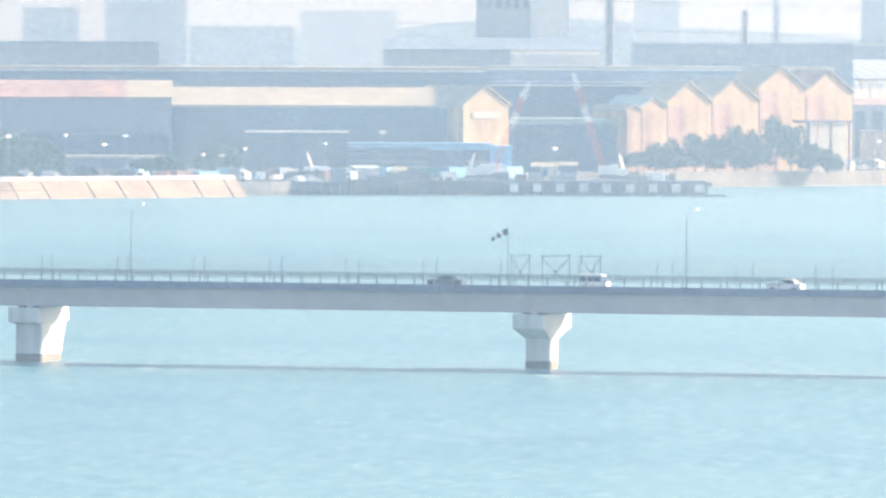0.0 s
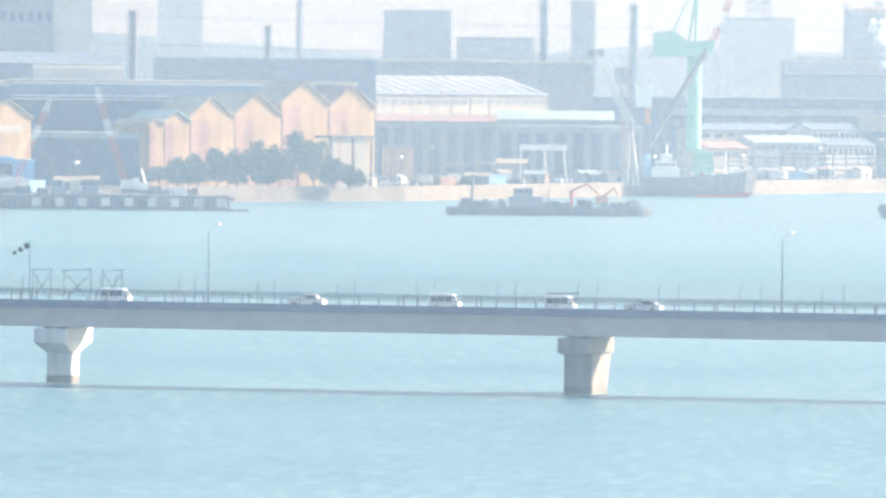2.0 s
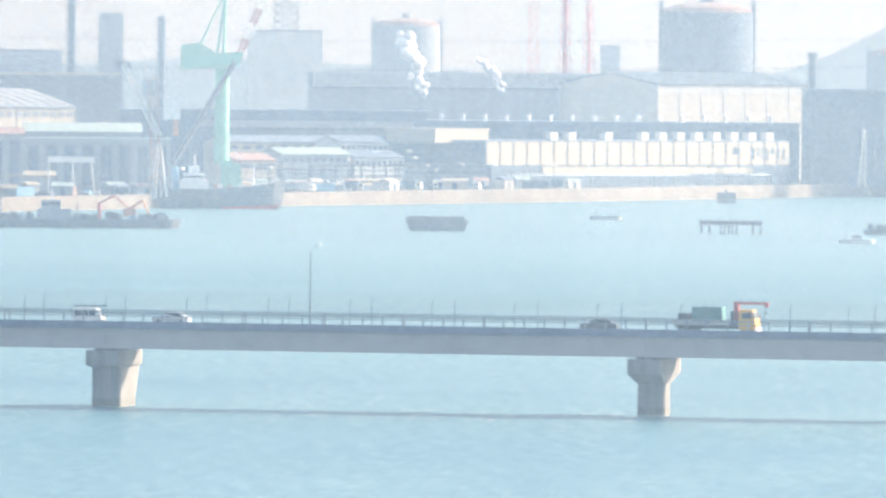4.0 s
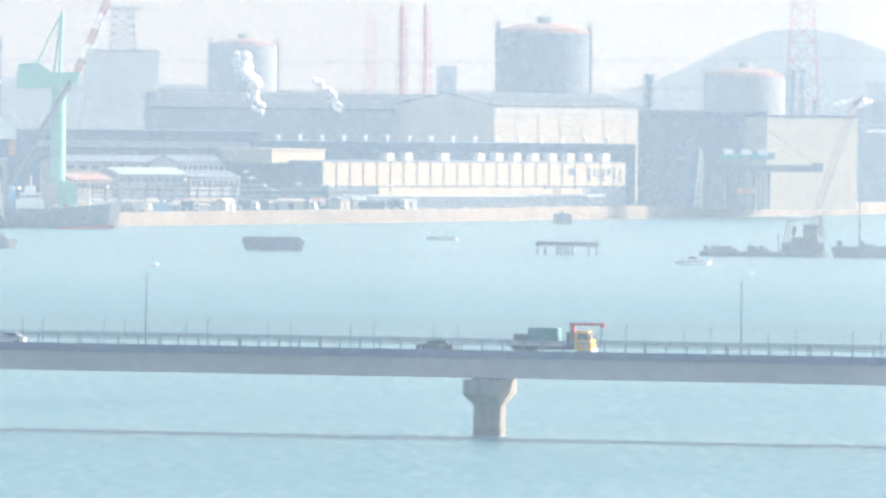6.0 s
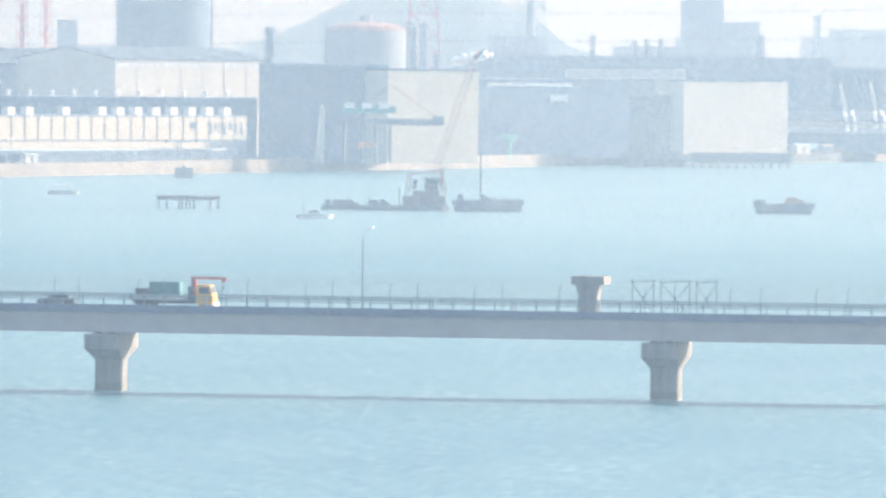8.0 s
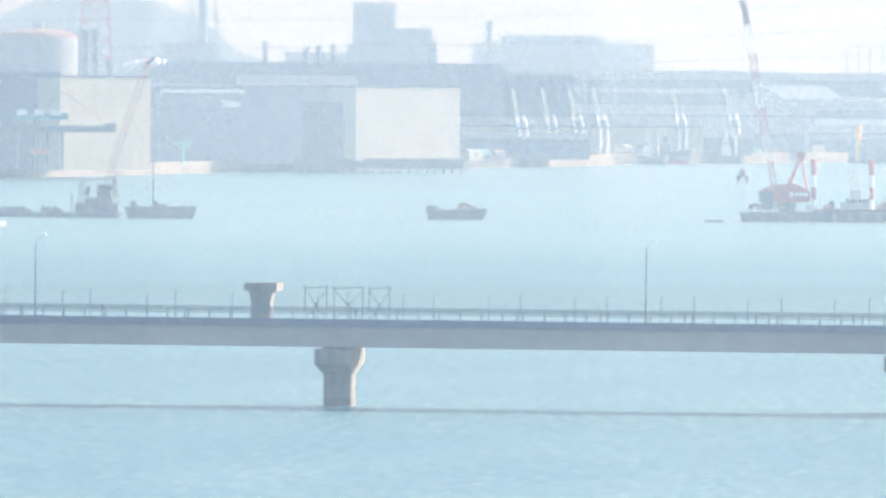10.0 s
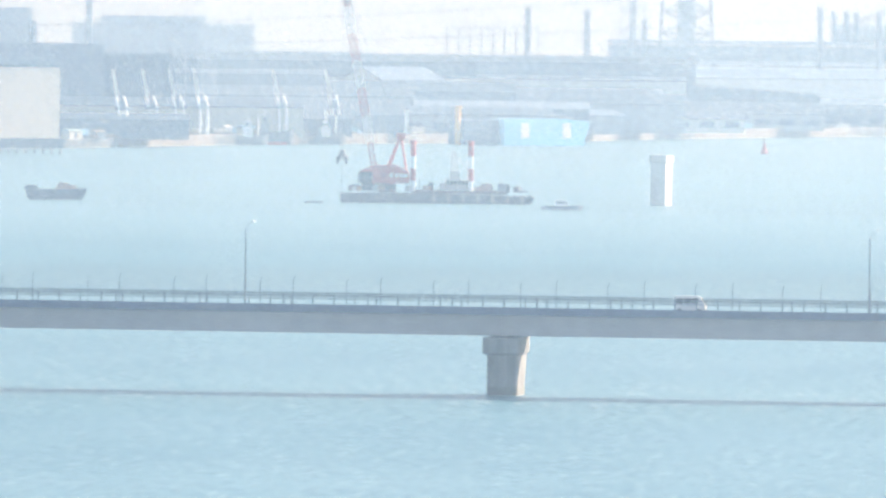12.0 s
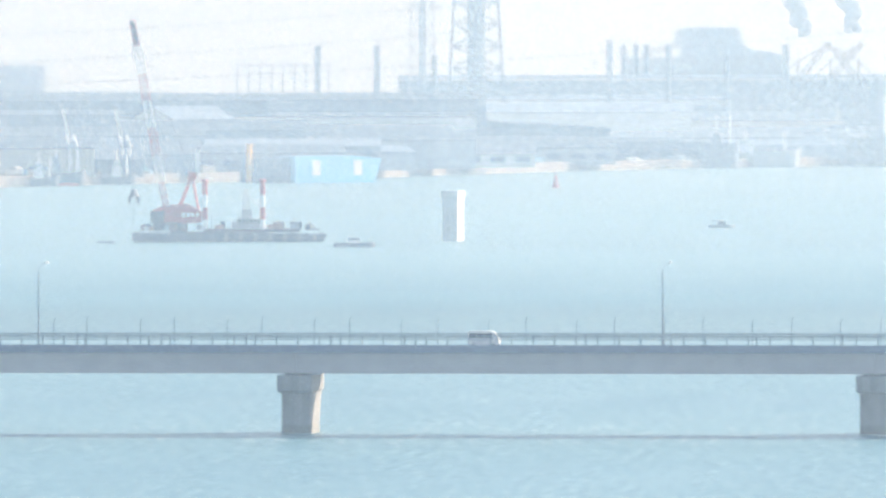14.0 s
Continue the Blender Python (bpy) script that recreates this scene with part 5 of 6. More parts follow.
part("jib_head", Shape().box(-75 * u, -48 * u, -1.6, 0, 36.7, 38.5), STEEL_DARK, jc)
part("top_house", Shape().box(-28 * u, -2 * u, -1.2, 1.2, 29.7, 33.7), SHED_GREY, jc)

# green level-luffing crane
gc = thing("shipyard_crane", spot(-16.959, 2740), "tall green shipyard crane with a red and white jib", "crane", "cranes on the quay")
u = 2740 / 18126.9
part("base", Shape().loft([[(-w0, -2.5, z), (w1, -2.5, z), (w1, 2.5, z), (-w0, 2.5, z)] for w0, w1, z in ((0.5, 5.5, LAND), (0.6, 4.8, 11.1), (1.6, 1.8, 12.2))]), GREEN, gc)
part("column", Shape().tube((-0.3, 0, 11.6), (-0.3, 0, 37.0), 2.05, 1.9, 18), GREEN, gc)
part("machinery_house", Shape().loft([[(-75 * u, y, 36.6), (-8 * u, y, 37.2), (28 * u, y, 37.6), (36 * u, y, 41.4), (-12 * u, y, 40.8), (-40 * u, y, 43.8), (-75 * u, y, 43.1)] for y in (-3, 3)]), GREEN, gc)
part("strut", Shape().tube((20 * u, -2.5, 38.8), (-88 * u, -6, 11.0), 0.85, n=6), STEEL_DARK, gc, "dark slanting strut")
part("a_frame", Shape().tube((0, 0, 39.1), (3 * u, 0, 57.2), 0.45, n=6).tube((-12 * u, 0, 39.8), (2 * u, 0, 57.2), 0.35, n=6).tube((-45 * u, 0, 42.0), (2 * u, 0, 57.2), 0.3, n=6), GREEN, gc)
jb, jt = Vector((28 * u, -2, 40.6)), Vector((95 * u, -2, 64.9))
for k in range(6):
    part("jib_section", Shape().lattice(jb.lerp(jt, k / 6), jb.lerp(jt, (k + 1) / 6), 1.6, 1.6, 4, 0.2), RED if k % 2 == 0 else WHITE, gc, "red lattice jib section" if k % 2 == 0 else "white lattice jib section")

# moored cargo ship
sr = 2703
ship = thing("cargo_ship", spot(-16.997, sr - 8), "dark moored cargo ship with white superstructure and red waterline", "ship", "moored ships")
SLn = 37.0
part("hull", hull_shape(SLn, 9, 5.2, 0.16, 0.55), HULL, ship)
part("boot_top", Shape().loft([[(SLn * 0.05, y, 0.02), (SLn * 0.43, y, 0.02), (SLn * 0.455, y, 1.5), (SLn * 0.3, y, 0.9), (SLn * 0.05, y, 0.5)] for y in (-4.55, -4.3)]), RED, ship, "faded red boot-topping")
part("superstructure", Shape().box(-9.5, -2, -3.8, 3.8, 5, 7.4).box(-8.5, -3, -3.3, 3.3, 7.4, 9.4).box(-7.2, -4.2, -3, 3, 9.4, 11.2), WHITE, ship, "white stepped superstructure")
for k in range(7):
    part("window", Shape().box(-8.2 + k * 0.75, -7.8 + k * 0.75, -3.4, -3.25, 8.1, 8.8), GLASS_DARK, ship)
part("funnel", Shape().tube((-10.5, 0, 5), (-10.8, 0, 11), 1.2, 1.0, 10), SHED_BLUE, ship)
part("mast", Shape().tube((-5.5, 0, 11), (-5.5, 0, 14), 0.2, n=6).tube((10, 0, 5), (10, 0, 12), 0.22, n=6), WHITE, ship)
rig(ship, random.Random(14), -1, SLn * 0.4, 5.2, 14, 3.0)

# yard clutter and low roofs between the cranes and the warehouse
yard(-16.95, -15.0, 6, 30, 44, 77, 0.0)
yard(-16.9, -15.5, 40, 120, 34, 78, 0.0)
for b0, b1, r, z, wall, roof, lab in (
        (-16.93, -16.30, 2960, 15.6, SHED_WHITE, ROOF_BLUE, "long low white-walled shed under a blue roof"),
        (-16.30, -16.036, 2950, 15.9, SHED_PALE, ROOF_BLUE, "low pale shed with dark windows under a blue roof"),
        (-16.62, -16.25, 2905, 12.6, SHED_GREY, ROOF_GREEN, "low grey workshop with a pale green roof"),
        (-16.88, -16.66, 2885, 11.0, SHED_WHITE, ROOF_RUST, "small white workshop with a rusty roof"),
        (-16.22, -15.95, 2915, 11.8, SHED_PALE, ROOF_BLUE, "low pale workshop with a dark roof")):
    hall(lab, b0, b1, r, z, wall, roof, z + 1.6, 14, turn=30, rib=3, name="workshop", rows=((z - 2.2, z - 0.9, 9, SHED_DARK),))
hall("long dark low works roof behind the yard", -17.1, -15.9, 3010, 19.4, ROOF_BLUE, ROOF_DARK, 21.0, 40, rib=8)
pipe_frame(-16.15, 2880, LAND, 34, 6.5, 9, 20)
pipe_frame(-15.75, 2900, LAND, 26, 6.8, 7, 20)
pipe_frame(-16.55, 2868, LAND, 24, 5.5, 6, 20)
hall("dark blue block under a bright white upper storey", -16.036, -15.479, 2960, 15.7, SHED_DARK, SHED_GREY, None, 30, rib=5)
hall("bright white upper storey box", -15.77, -15.473, 2957, 19.5, PANEL_WHITE, PANEL_WHITE, None, 20, turn=46, base=15.9 + 0.5, rib=0, name="upper_storey")
hall("low dark open shed behind the quay", -16.453, -15.457, 2925, 9.3, SHED_DARK, ROOF_BLUE, None, 18, rib=5)

# white warehouse with joined wall panels
wr = 2990
wb0, wb1 = -15.473, -13.774
ww = wr * radians(wb1 - wb0) / math.cos(radians(46))
ware = thing("warehouse", spot((wb0 + wb1) / 2, wr, 0, 46), "long white panelled warehouse with roof vents and faded lettering", "warehouse")
wz0, wz1 = 7.0, 16.4
part("wall", Shape().box(-ww / 2, ww / 2, 0.2, 30, LAND - 0.5, wz1), SHED_DARK, ware)
npan = 23
pm = Shape().box(-ww / npan / 2 + 0.36, ww / npan / 2 - 0.36, 0, 0.2, 9.6, wz1 - 0.1).mesh("panel", PANEL_WHITE)
for k in range(npan):
    part("panel", pm, PANEL_WHITE, ware, m=pose(-ww / 2 + ww * (k + 0.5) / npan, 0, 0))
part("lower_band", Shape().box(-ww / 2 + 0.18 * ww, ww * 0.37, -0.4, 0.0, wz0, 9.1), PANEL_WHITE, ware, "white lower conveyor band")
part("roof", Shape().box(-ww / 2 - 0.3, ww / 2 + 0.3, 0.1, 30.3, wz1, wz1 + 0.35), ROOF_BLUE, ware)
for k in range(13):
    x = -ww / 2 + ww * (0.235 + k * 0.0595)
    if k not in (2, 4):
        part("roof_vent", Shape().box(x - 1.5, x + 1.5, 2, 4.5, wz1 + 0.35, 19.1), SHED_PALE, ware, "white roof vent box")
for k, (xf, hz, wz) in enumerate(((0.318, 2.0, 3.0), (0.375, 3.4, 1.1), (0.392, 2.4, 0.9), (0.405, 3.2, 0.5), (0.422, 3.6, 1.0), (0.441, 2.0, 1.5), (0.46, 3.2, 0.7), (0.478, 3.6, 0.9))):
    part("faded_sign_bar", Shape().box(ww * xf - wz / 2, ww * xf + wz / 2, -0.06, 0.001, wz1 - 1.8 - hz, wz1 - 1.8), SHED_DARK, ware, "faded lettering block")
rack = thing("pipe_rack", spot((wb0 + wb1) / 2 - 0.02, wr - 16, 0, 46), "grey steel pipe rack on trestles along the quay", "pipe rack")
part("pipe", Shape().tube((-ww * 0.42, 0, wz0 - 0.4), (ww * 0.44, 0, wz0 - 0.4), 0.35, n=8).tube((-ww * 0.42, 0.9, wz0), (ww * 0.44, 0.9, wz0), 0.25, n=8), GALV, rack)
part("truss", Shape().lattice((-ww * 0.49, 0, wz0 + 0.6), (-ww * 0.33, 0, wz0 + 0.6), 2.0, 2.0, 8, 0.15), GALV, rack)
for k in range(14):
    x = -ww * 0.4 + ww * 0.84 * k / 13
    part("trestle", Shape().tube((x - 0.6, 0, wz0), (x - 1.0, 0, LAND - 0.2), 0.16, n=5).tube((x + 0.6, 0, wz0), (x + 1.0, 0, LAND - 0.2), 0.16, n=5).tube((x - 0.8, 0, wz0 - 3), (x + 0.8, 0, wz0 - 3), 0.12, n=5), GALV, rack)
for xf in (0.26, 0.36):
    x = ww * (xf - 0.0)
    part("loading_arm", Shape().lattice((x, -2, LAND), (x, -2, wz0 + 2.5), 1.4, 1.4, 5, 0.12).box(x - 5, x + 5, -2.6, -1.4, wz0 + 2, wz0 + 2.5), GALV, rack)

hall("dark blue low roofs behind the warehouse", -16.042, -13.736, 3110, 21.0, ROOF_BLUE, ROOF_BLUE, None, 40, rib=8)
hall("blue-grey works roof line", -16.453, -14.525, 3250, 31.0, SHED_GREY, ROOF_DARK, 35.6, 40, rib=8)
hall("low dark works roof line", -17.717, -15.821, 3100, 23.8, ROOF_BLUE, ROOF_BLUE, None, 40, rib=8)
hall("large pale hall with a row of high windows", -14.525, -13.673, 3180, 32.9, SHED_WHITE, ROOF_DARK, 36.4, 50, turn=38, rib=8, rows=((30.5, 31.9, 20, SHED_PALE),))
for k in range(26):
    bb = -16.959 + k * (-13.779 - -16.959) / 26
    solid("roof_vent", Shape().tube((0, 0, 0), (0, 0, 1.2), 0.35, n=8).tube((0, 0, 1.2), (0, 0, 1.9), 0.75, 0.45, 10), WHITE, spot(bb, 3112, 21.0 + 0.5),
          "small white mushroom roof vent", "roof vent", "vents on the works roofs")

# hall pair with white sliding doors
hall("tall dark blue hall beside a white door wall", -13.722, -13.002, 3060, 31.7, SHED_DARK, ROOF_BLUE, None, 60, rib=5)
hall("plain white hall front", -13.002, -12.496, 3059, 30.5, SHED_WHITE, ROOF_DARK, None, 40, rib=0, turn=34)
hall("long blue hall with a pale strip under the eaves", -12.499, -11.652, 3260, 27.2, ROOF_BLUE, ROOF_BLUE, None, 60, rib=6)
solid("pale_strip", Shape().box(-11, 16, -0.4, 0, 0, 1.1).box(9, 14.5, -0.4, 0, -4.6, -2.6), WHITE, spot(-12.252, 3259.7, 25.3), "white strip window along the blue hall", "strip light")
hall("large dark blue dock hall with an arched roof", -12.01, -11.344, 3270, 27.8, SHED_GREY, ROOF_DARK, 30.6, 60, rib=6)
# No opening here: a solid dark block stands for the doorway's inner shade.
hall("dark block for the shade in the dock hall's open doorway", -11.679, -11.351, 3262, 22.3, STEEL_DARK, STEEL_DARK, None, 6, rib=0, name="dock_door", base=0.5)
hall("huge plain white hall door front on a piled quay", -11.347, -10.766, 3268, 27.4, SHED_WHITE, ROOF_DARK, None, 40, rib=0, base=4.6, turn=35)
dq = thing("dock_quay", spot(-11.221, 3258), "dark piled dock quay in front of the hall", "quay", kind="structure")
part("deck", Shape().box(-27, 27, 0, 12, 1.6, 4.8), STEEL_DARK, dq)
for k in range(20):
    part("pile", Shape().tube((-26 + k * 2.75, 0.5, -1), (-26 + k * 2.75, 0.5, 1.8), 0.45, n=7), CONCRETE, dq)

# jetty crane with a level boom
hc = thing("quay_loader", spot(-13.115, 3030), "dark quay loader with a level boom and pale cab", "crane", "cranes on the quay")
u = 3030 / 18126.9
bz = 15.3
part("boom", Shape().box(-50 * u, 130 * u, -1, 1, bz - 1.0, bz + 1.0).box(115 * u, 135 * u, -1.2, 1.2, bz - 0.8, bz + 1.8), STEEL_DARK, hc)
part("stay", Shape().tube((125 * u, 0, bz + 1), (40 * u, 0, 26.4), 0.25, n=5).tube((40 * u, 0, 26.4), (-30 * u, 0, bz), 0.2, n=5), ROOF_RUST, hc)
part("cab", Shape().box(-45 * u, 50 * u, -2, 2, bz + 2.6, bz + 4.6).box(-45 * u, -25 * u, -2.2, 2.2, bz + 4, bz + 6), TEAL, hc)
for k in range(3):
    part("cab_window", Shape().box((-40 + 30 * k) * u, (-22 + 30 * k) * u, -2.3, -2.0, bz + 4.0, bz + 5.6), WHITE, hc)
for x in (-40, -10, 15, 40):
    part("leg", Shape().tube((x * u, 0, bz), (x * u, 0, LAND), 0.5, n=6), STEEL_DARK, hc)
part("ladder_mast", Shape().lattice((-85 * u, 0, LAND), (-80 * u, 0, 20.1), 2.2, 0.8, 8, 0.16), SHED_PALE, hc)
oc = thing("work_light_shelter", spot(-13.115, 3026), "orange lit shelter roof under the loader", "shelter")
part("roof", Shape().box(-2.6, 2.6, -1, 1, 7.8, 9.3), ORANGE, oc)
for x in (-2.3, 2.3):
    part("post", Shape().tube((x, 0, LAND), (x, 0, 8.0), 0.15, n=5), STEEL_DARK, oc)
tc = thing("canopy", spot(-12.316, 3170), "teal funnel-shaped canopy on a post", "canopy")
part("post", Shape().tube((0, 0, LAND), (0, 0, 8.5), 0.35, n=8), GREEN, tc)
part("roof", Shape().tube((0, 0, 8.5), (0, 0, 10.4), 0.5, 3.0, 14), GREEN, tc)

# ---- east shore ----
er = random.Random(31)
ROWS_BACK = ((62, 4.5, 7, 11), (120, 8.5, 11, 8), (230, 13, 16, 6), (380, 18, 21, 5), (560, 23, 26, 4))
for off, h0, h1, count in ROWS_BACK:
    for k in range(count):
        bb = -10.75 + (k + er.uniform(0.1, 0.9)) * 6.4 / count
        r = min(4820, shore_range(bb) + off + er.uniform(-15, 15))
        wd = er.uniform(45, 85) * (1 + off / 220)
        hw = math.degrees(wd / 2 / r)
        hi = LAND + er.uniform(h0, h1)
        tu = 0 if wd > 75 else er.choice([0, 20])
        mt = er.choice([SHED_GREY, SHED_DARK, SHED_PALE, SHED_DARK, ROOF_BLUE, SHED_WHITE])
        rf = er.choice([ROOF_DARK, ROOF_DARK, ROOF_BLUE, ROOF_DARK])
        hall(er.choice(["grey waterfront shed with a low pitched roof", "hazy blue-grey factory shed by the water", "pale factory shed with a dull roof"]), bb - hw, bb + hw, r, hi, mt, rf,
             hi + er.uniform(1, 4), er.uniform(16, 34), turn=tu, front=er.random() < 0.12, name="waterfront_shed", rib=0,
             rows=((LAND + 1.5, LAND + 4, int(wd / 9), SHED_DARK),) if off < 100 and er.random() < 0.5 else ())

for b0, b1, rr, zz in ((-8.961, -8.614, 3980, 21.4), (-7.657, -6.993, 4330, 11.7), (-6.866, -6.329, 4450, 14.1)):
    hall("long low shed with a pale wall and grey roof", b0, b1, rr, zz, SHED_WHITE, ROOF_BLUE, zz + 5, 30, turn=34)

yard(-10.7, -9.0, 5, 22, 34, 201, 0.0)
yard(-8.9, -5.2, 14, 36, 22, 202, 0.04)

hall("dark blue conveyor house above the quay cranes", -10.52, -10.13, 3650, 31.0, SHED_DARK, ROOF_BLUE, None, 20, rib=6)
tower(-10.10, 3640, 37, 5.5, 4.0, SHED_GREY, "hazy grey lattice loader tower", bays=7)
tower(-9.93, 3645, 36, 5.5, 4.0, SHED_GREY, "hazy grey lattice loader tower", bays=7)
# white curved-leg loaders on the quay
for px in (-10.44, -10.273, -10.124, -9.988, -9.546, -9.252):
    rr = shore_range(px) + 10
    p = thing("quay_crane", spot(px, rr, LAND), "white level-luffing quay crane with curved legs", "crane", "white quay cranes")
    for dx in (0, 2.6):
        leg = Shape()
        pts = [Vector((dx + 0.2, 0, 0)), Vector((dx + 0.6, 0, 5)), Vector((dx + 0.3, 0, 10)), Vector((dx - 0.8, 0, 14))]
        for a, c in zip(pts, pts[1:]):
            leg.tube(a, c, 0.5, n=7)
        part("leg", leg, WHITE, p)
    part("portal", Shape().box(-1, 4, -1, 1, 9.4, 10.2), SHED_GREY, p)
    part("jib", Shape().lattice((0, 0, 13), (-2, -2, 23), 1.2, 0.6, 6, 0.16), SHED_PALE, p)
    part("cab", Shape().box(0.5, 2.6, -1.2, 1.2, 10.2, 12.2), SHED_GREY, p)

heap = Shape()
hr = random.Random(2)
for k in range(260):
    bb = -10.6 + hr.random() * 1.5
    x, y, z = chart(bb, shore_range(bb) + 4 + hr.uniform(-1.5, 3), LAND + 0.1)
    s = hr.uniform(0.4, 1.3)
    i = len(heap.v)
    heap.v += [(x - s, y, z), (x + s, y - s * 0.3, z), (x + s * 0.2, y + s, z), (x, y + s * 0.2, z + s * 1.2)]
    heap.f += [(i, i + 1, i + 3), (i + 1, i + 2, i + 3), (i + 2, i, i + 3), (i, i + 2, i + 1)]
solid("stone_heaps", heap, REVET, pose(0, 0, 0), "pale stone and scrap heaps along the quay", "rubble", kind="stuff")


def moored(b, r, length, high, hull_mat, top_mat, label, boot=False, stack=None, mast=10.0, back=0.3):
    p = thing("moored_ship", spot(b, min(r, shore_range(b)) - 9), label, "ship", "moored ships")
    part("hull", hull_shape(length, length * 0.2 + 2, high, 0.16, 0.35), hull_mat, p)
    x = -length * back
    part("superstructure", Shape().box(x - length * 0.12, x + length * 0.12, -2.6, 2.6, high, high + 3).box(x - length * 0.08, x + length * 0.07, -2.2, 2.2, high + 3, high + 5.5), top_mat, p)
    for k in range(5):
        part("window", Shape().box(x - length * 0.07 + k * length * 0.026, x - length * 0.055 + k * length * 0.026, -2.3, -2.15, high + 3.9, high + 4.8), GLASS_DARK, p)
    part("mast", Shape().tube((x, 0, high + 5.5), (x, 0, high + 5.5 + mast * 0.5), 0.2, n=6).tube((length * 0.25, 0, high), (length * 0.25, 0, high + mast), 0.25, n=6), WHITE, p)
    if boot:
        part("boot_top", Shape().box(-length * 0.4, length * 0.3, -length * 0.1 - 1.05, -length * 0.1 - 0.9, 0.02, 1.0), RED, p, "faded red boot-topping")
    if stack:
        part("stack", Shape().tube((x - length * 0.18, 0, high), (x - length * 0.18, 0, high + 8), 1.0, 0.9, 10), stack, p)
    return p


moored(-9.714, 3610, 15, 3.0, HULL, WHITE, "dark tug with a white wheelhouse", mast=7, back=0.0)
moored(-9.555, 3637, 13, 4.5, HULL, SHED_GREY, "small dark coaster with a red waterline", boot=True, mast=5)
moored(-9.277, 3690, 14, 3.0, HULL, WHITE, "dark tug with a white wheelhouse", mast=7, back=0.0)
blu = thing("blue_ship", spot(-8.092, 3686, 0, 32), "light blue ferry-like hull with white square marks", "ship", "moored ships")
u = 1.2 * 3796 / 18126.9
part("hull", Shape().loft([[(-70 * u, y, -0.5), (62 * u, y, -0.5), (74 * u, y, 8.6), (30 * u, y, 9.6), (-72 * u, y, 9.4)] for y in (-6, 6)]), HULL_BLUE, blu)
# The hull's shadowed part is its own block, its shade set by dark colour.
part("shadow_side", Shape().loft([[(-132 * u, y, -0.5), (-71 * u, y, -0.5), (-73 * u, y, 9.3), (-128 * u, y, 8.8)] for y in (-3, 8)]), SHED_DARK, blu, "forward hull in shadow, shade given by dark blue colour")
for x in (-36, 34):
    part("mark", Shape().box((x - 7) * u, (x + 7) * u, -6.06, -5.95, 2.6, 8.0), WHITE, blu, "white square mark")
part("funnel", Shape().tube((-134 * u, 0, 0), (-134 * u, 0, 14), 1.1, n=10), YELLOW, blu, "yellow funnel")
moored(-5.903, 4282, 16, 9.0, SHED_GREY, SHED_GREY, "grey ship seen bow on with masts", mast=14, back=0.1)
moored(-5.634, 4303, 27, 6.0, SHED_PALE, WHITE, "pale-hulled cargo ship beside the quay", mast=9, back=0.35)
hull3 = moored(-5.129, 4440, 44, 12.0, HULL, SHED_GREY, "large dark bulk carrier at the berth", mast=18, back=0.2)
wl = thing("white_shed", spot(-7.615, 4063 + 6, LAND), "small white hut on the beach", "hut")
part("wall", Shape().box(-3.8, 3.8, 0, 4, 0, 1.6), WHITE, wl)
part("roof", Shape().box(-4.0, 4.0, -0.2, 4.2, 1.6, 1.85), SHED_PALE, wl)
for px in (-6.636, -6.598, -7.211):
    t_ = thing("white_silo", spot(px, 4420, LAND), "small white silo by the shore", "silo", "white silos")
    part("shell", Shape().tube((0, 0, 0), (0, 0, 4.5), 0.6, n=12), WHITE, t_)
    part("cap", Shape().tube((0, 0, 4.5), (0, 0, 5.1), 0.6, 0.2, 12), WHITE, t_)

# ---- skyline of the works ----
for b0, b1, rr, zt, mt in (
        (-23.388, -23.072, 3900, 46.4, SHED_GREY), (-22.93, -22.472, 4000, 54, SHED_GREY),
        (-22.456, -21.872, 4100, 39.6, SHED_GREY), (-21.84, -21.303, 4100, 45.6, SHED_PALE),
        (-19.971, -19.718, 4200, 62, SHED_PALE), (-18.706, -18.327, 3750, 51.8, SHED_GREY),
        (-18.296, -17.86, 3900, 42.3, SHED_GREY), (-17.658, -17.522, 3700, 55.5, SHED_GREY),
        (-16.826, -16.406, 3800, 50.3, SHED_PALE), (-16.485, -16.368, 3350, 35.0, SHED_GREY),
        (-14.854, -14.74, 4100, 46.2, SHED_GREY), (-12.446, -12.137, 3900, 41.1, SHED_GREY),
        (-11.747, -11.383, 4000, 37.8, SHED_GREY), (-11.368, -11.131, 4050, 57.3, SHED_GREY),
        (-11.131, -10.926, 4060, 47.7, SHED_GREY), (-11.399, -10.894, 4030, 41.3, SHED_GREY),
        (-10.7, -9.682, 4500, 42.5, SHED_GREY), (-10.542, -9.957, 4520, 46.0, SHED_GREY),
        (-6.456, -5.524, 4700, 45.7, SHED_GREY), (-12.505, -10.516, 3650, 34.3, ROOF_BLUE),
        (-10.542, -10.226, 3900, 29.8, SHED_GREY)):
    if b1 < -21.2:
        rr, zt = 4640, 38.67 + (zt - 38.67) * 4640 / rr
    hall("hazy grey works building on the skyline", b0, b1, rr, zt, mt, ROOF_BLUE, None, 40, rib=0, name="works_block")
hall("long low hazy works roof with a pale eaves line", -7.704, -4.6, 4640, 36.8, SHED_DARK, ROOF_BLUE, 38.0, 40, rib=0, fascia=0.8, light_fascia=SHED_WHITE)
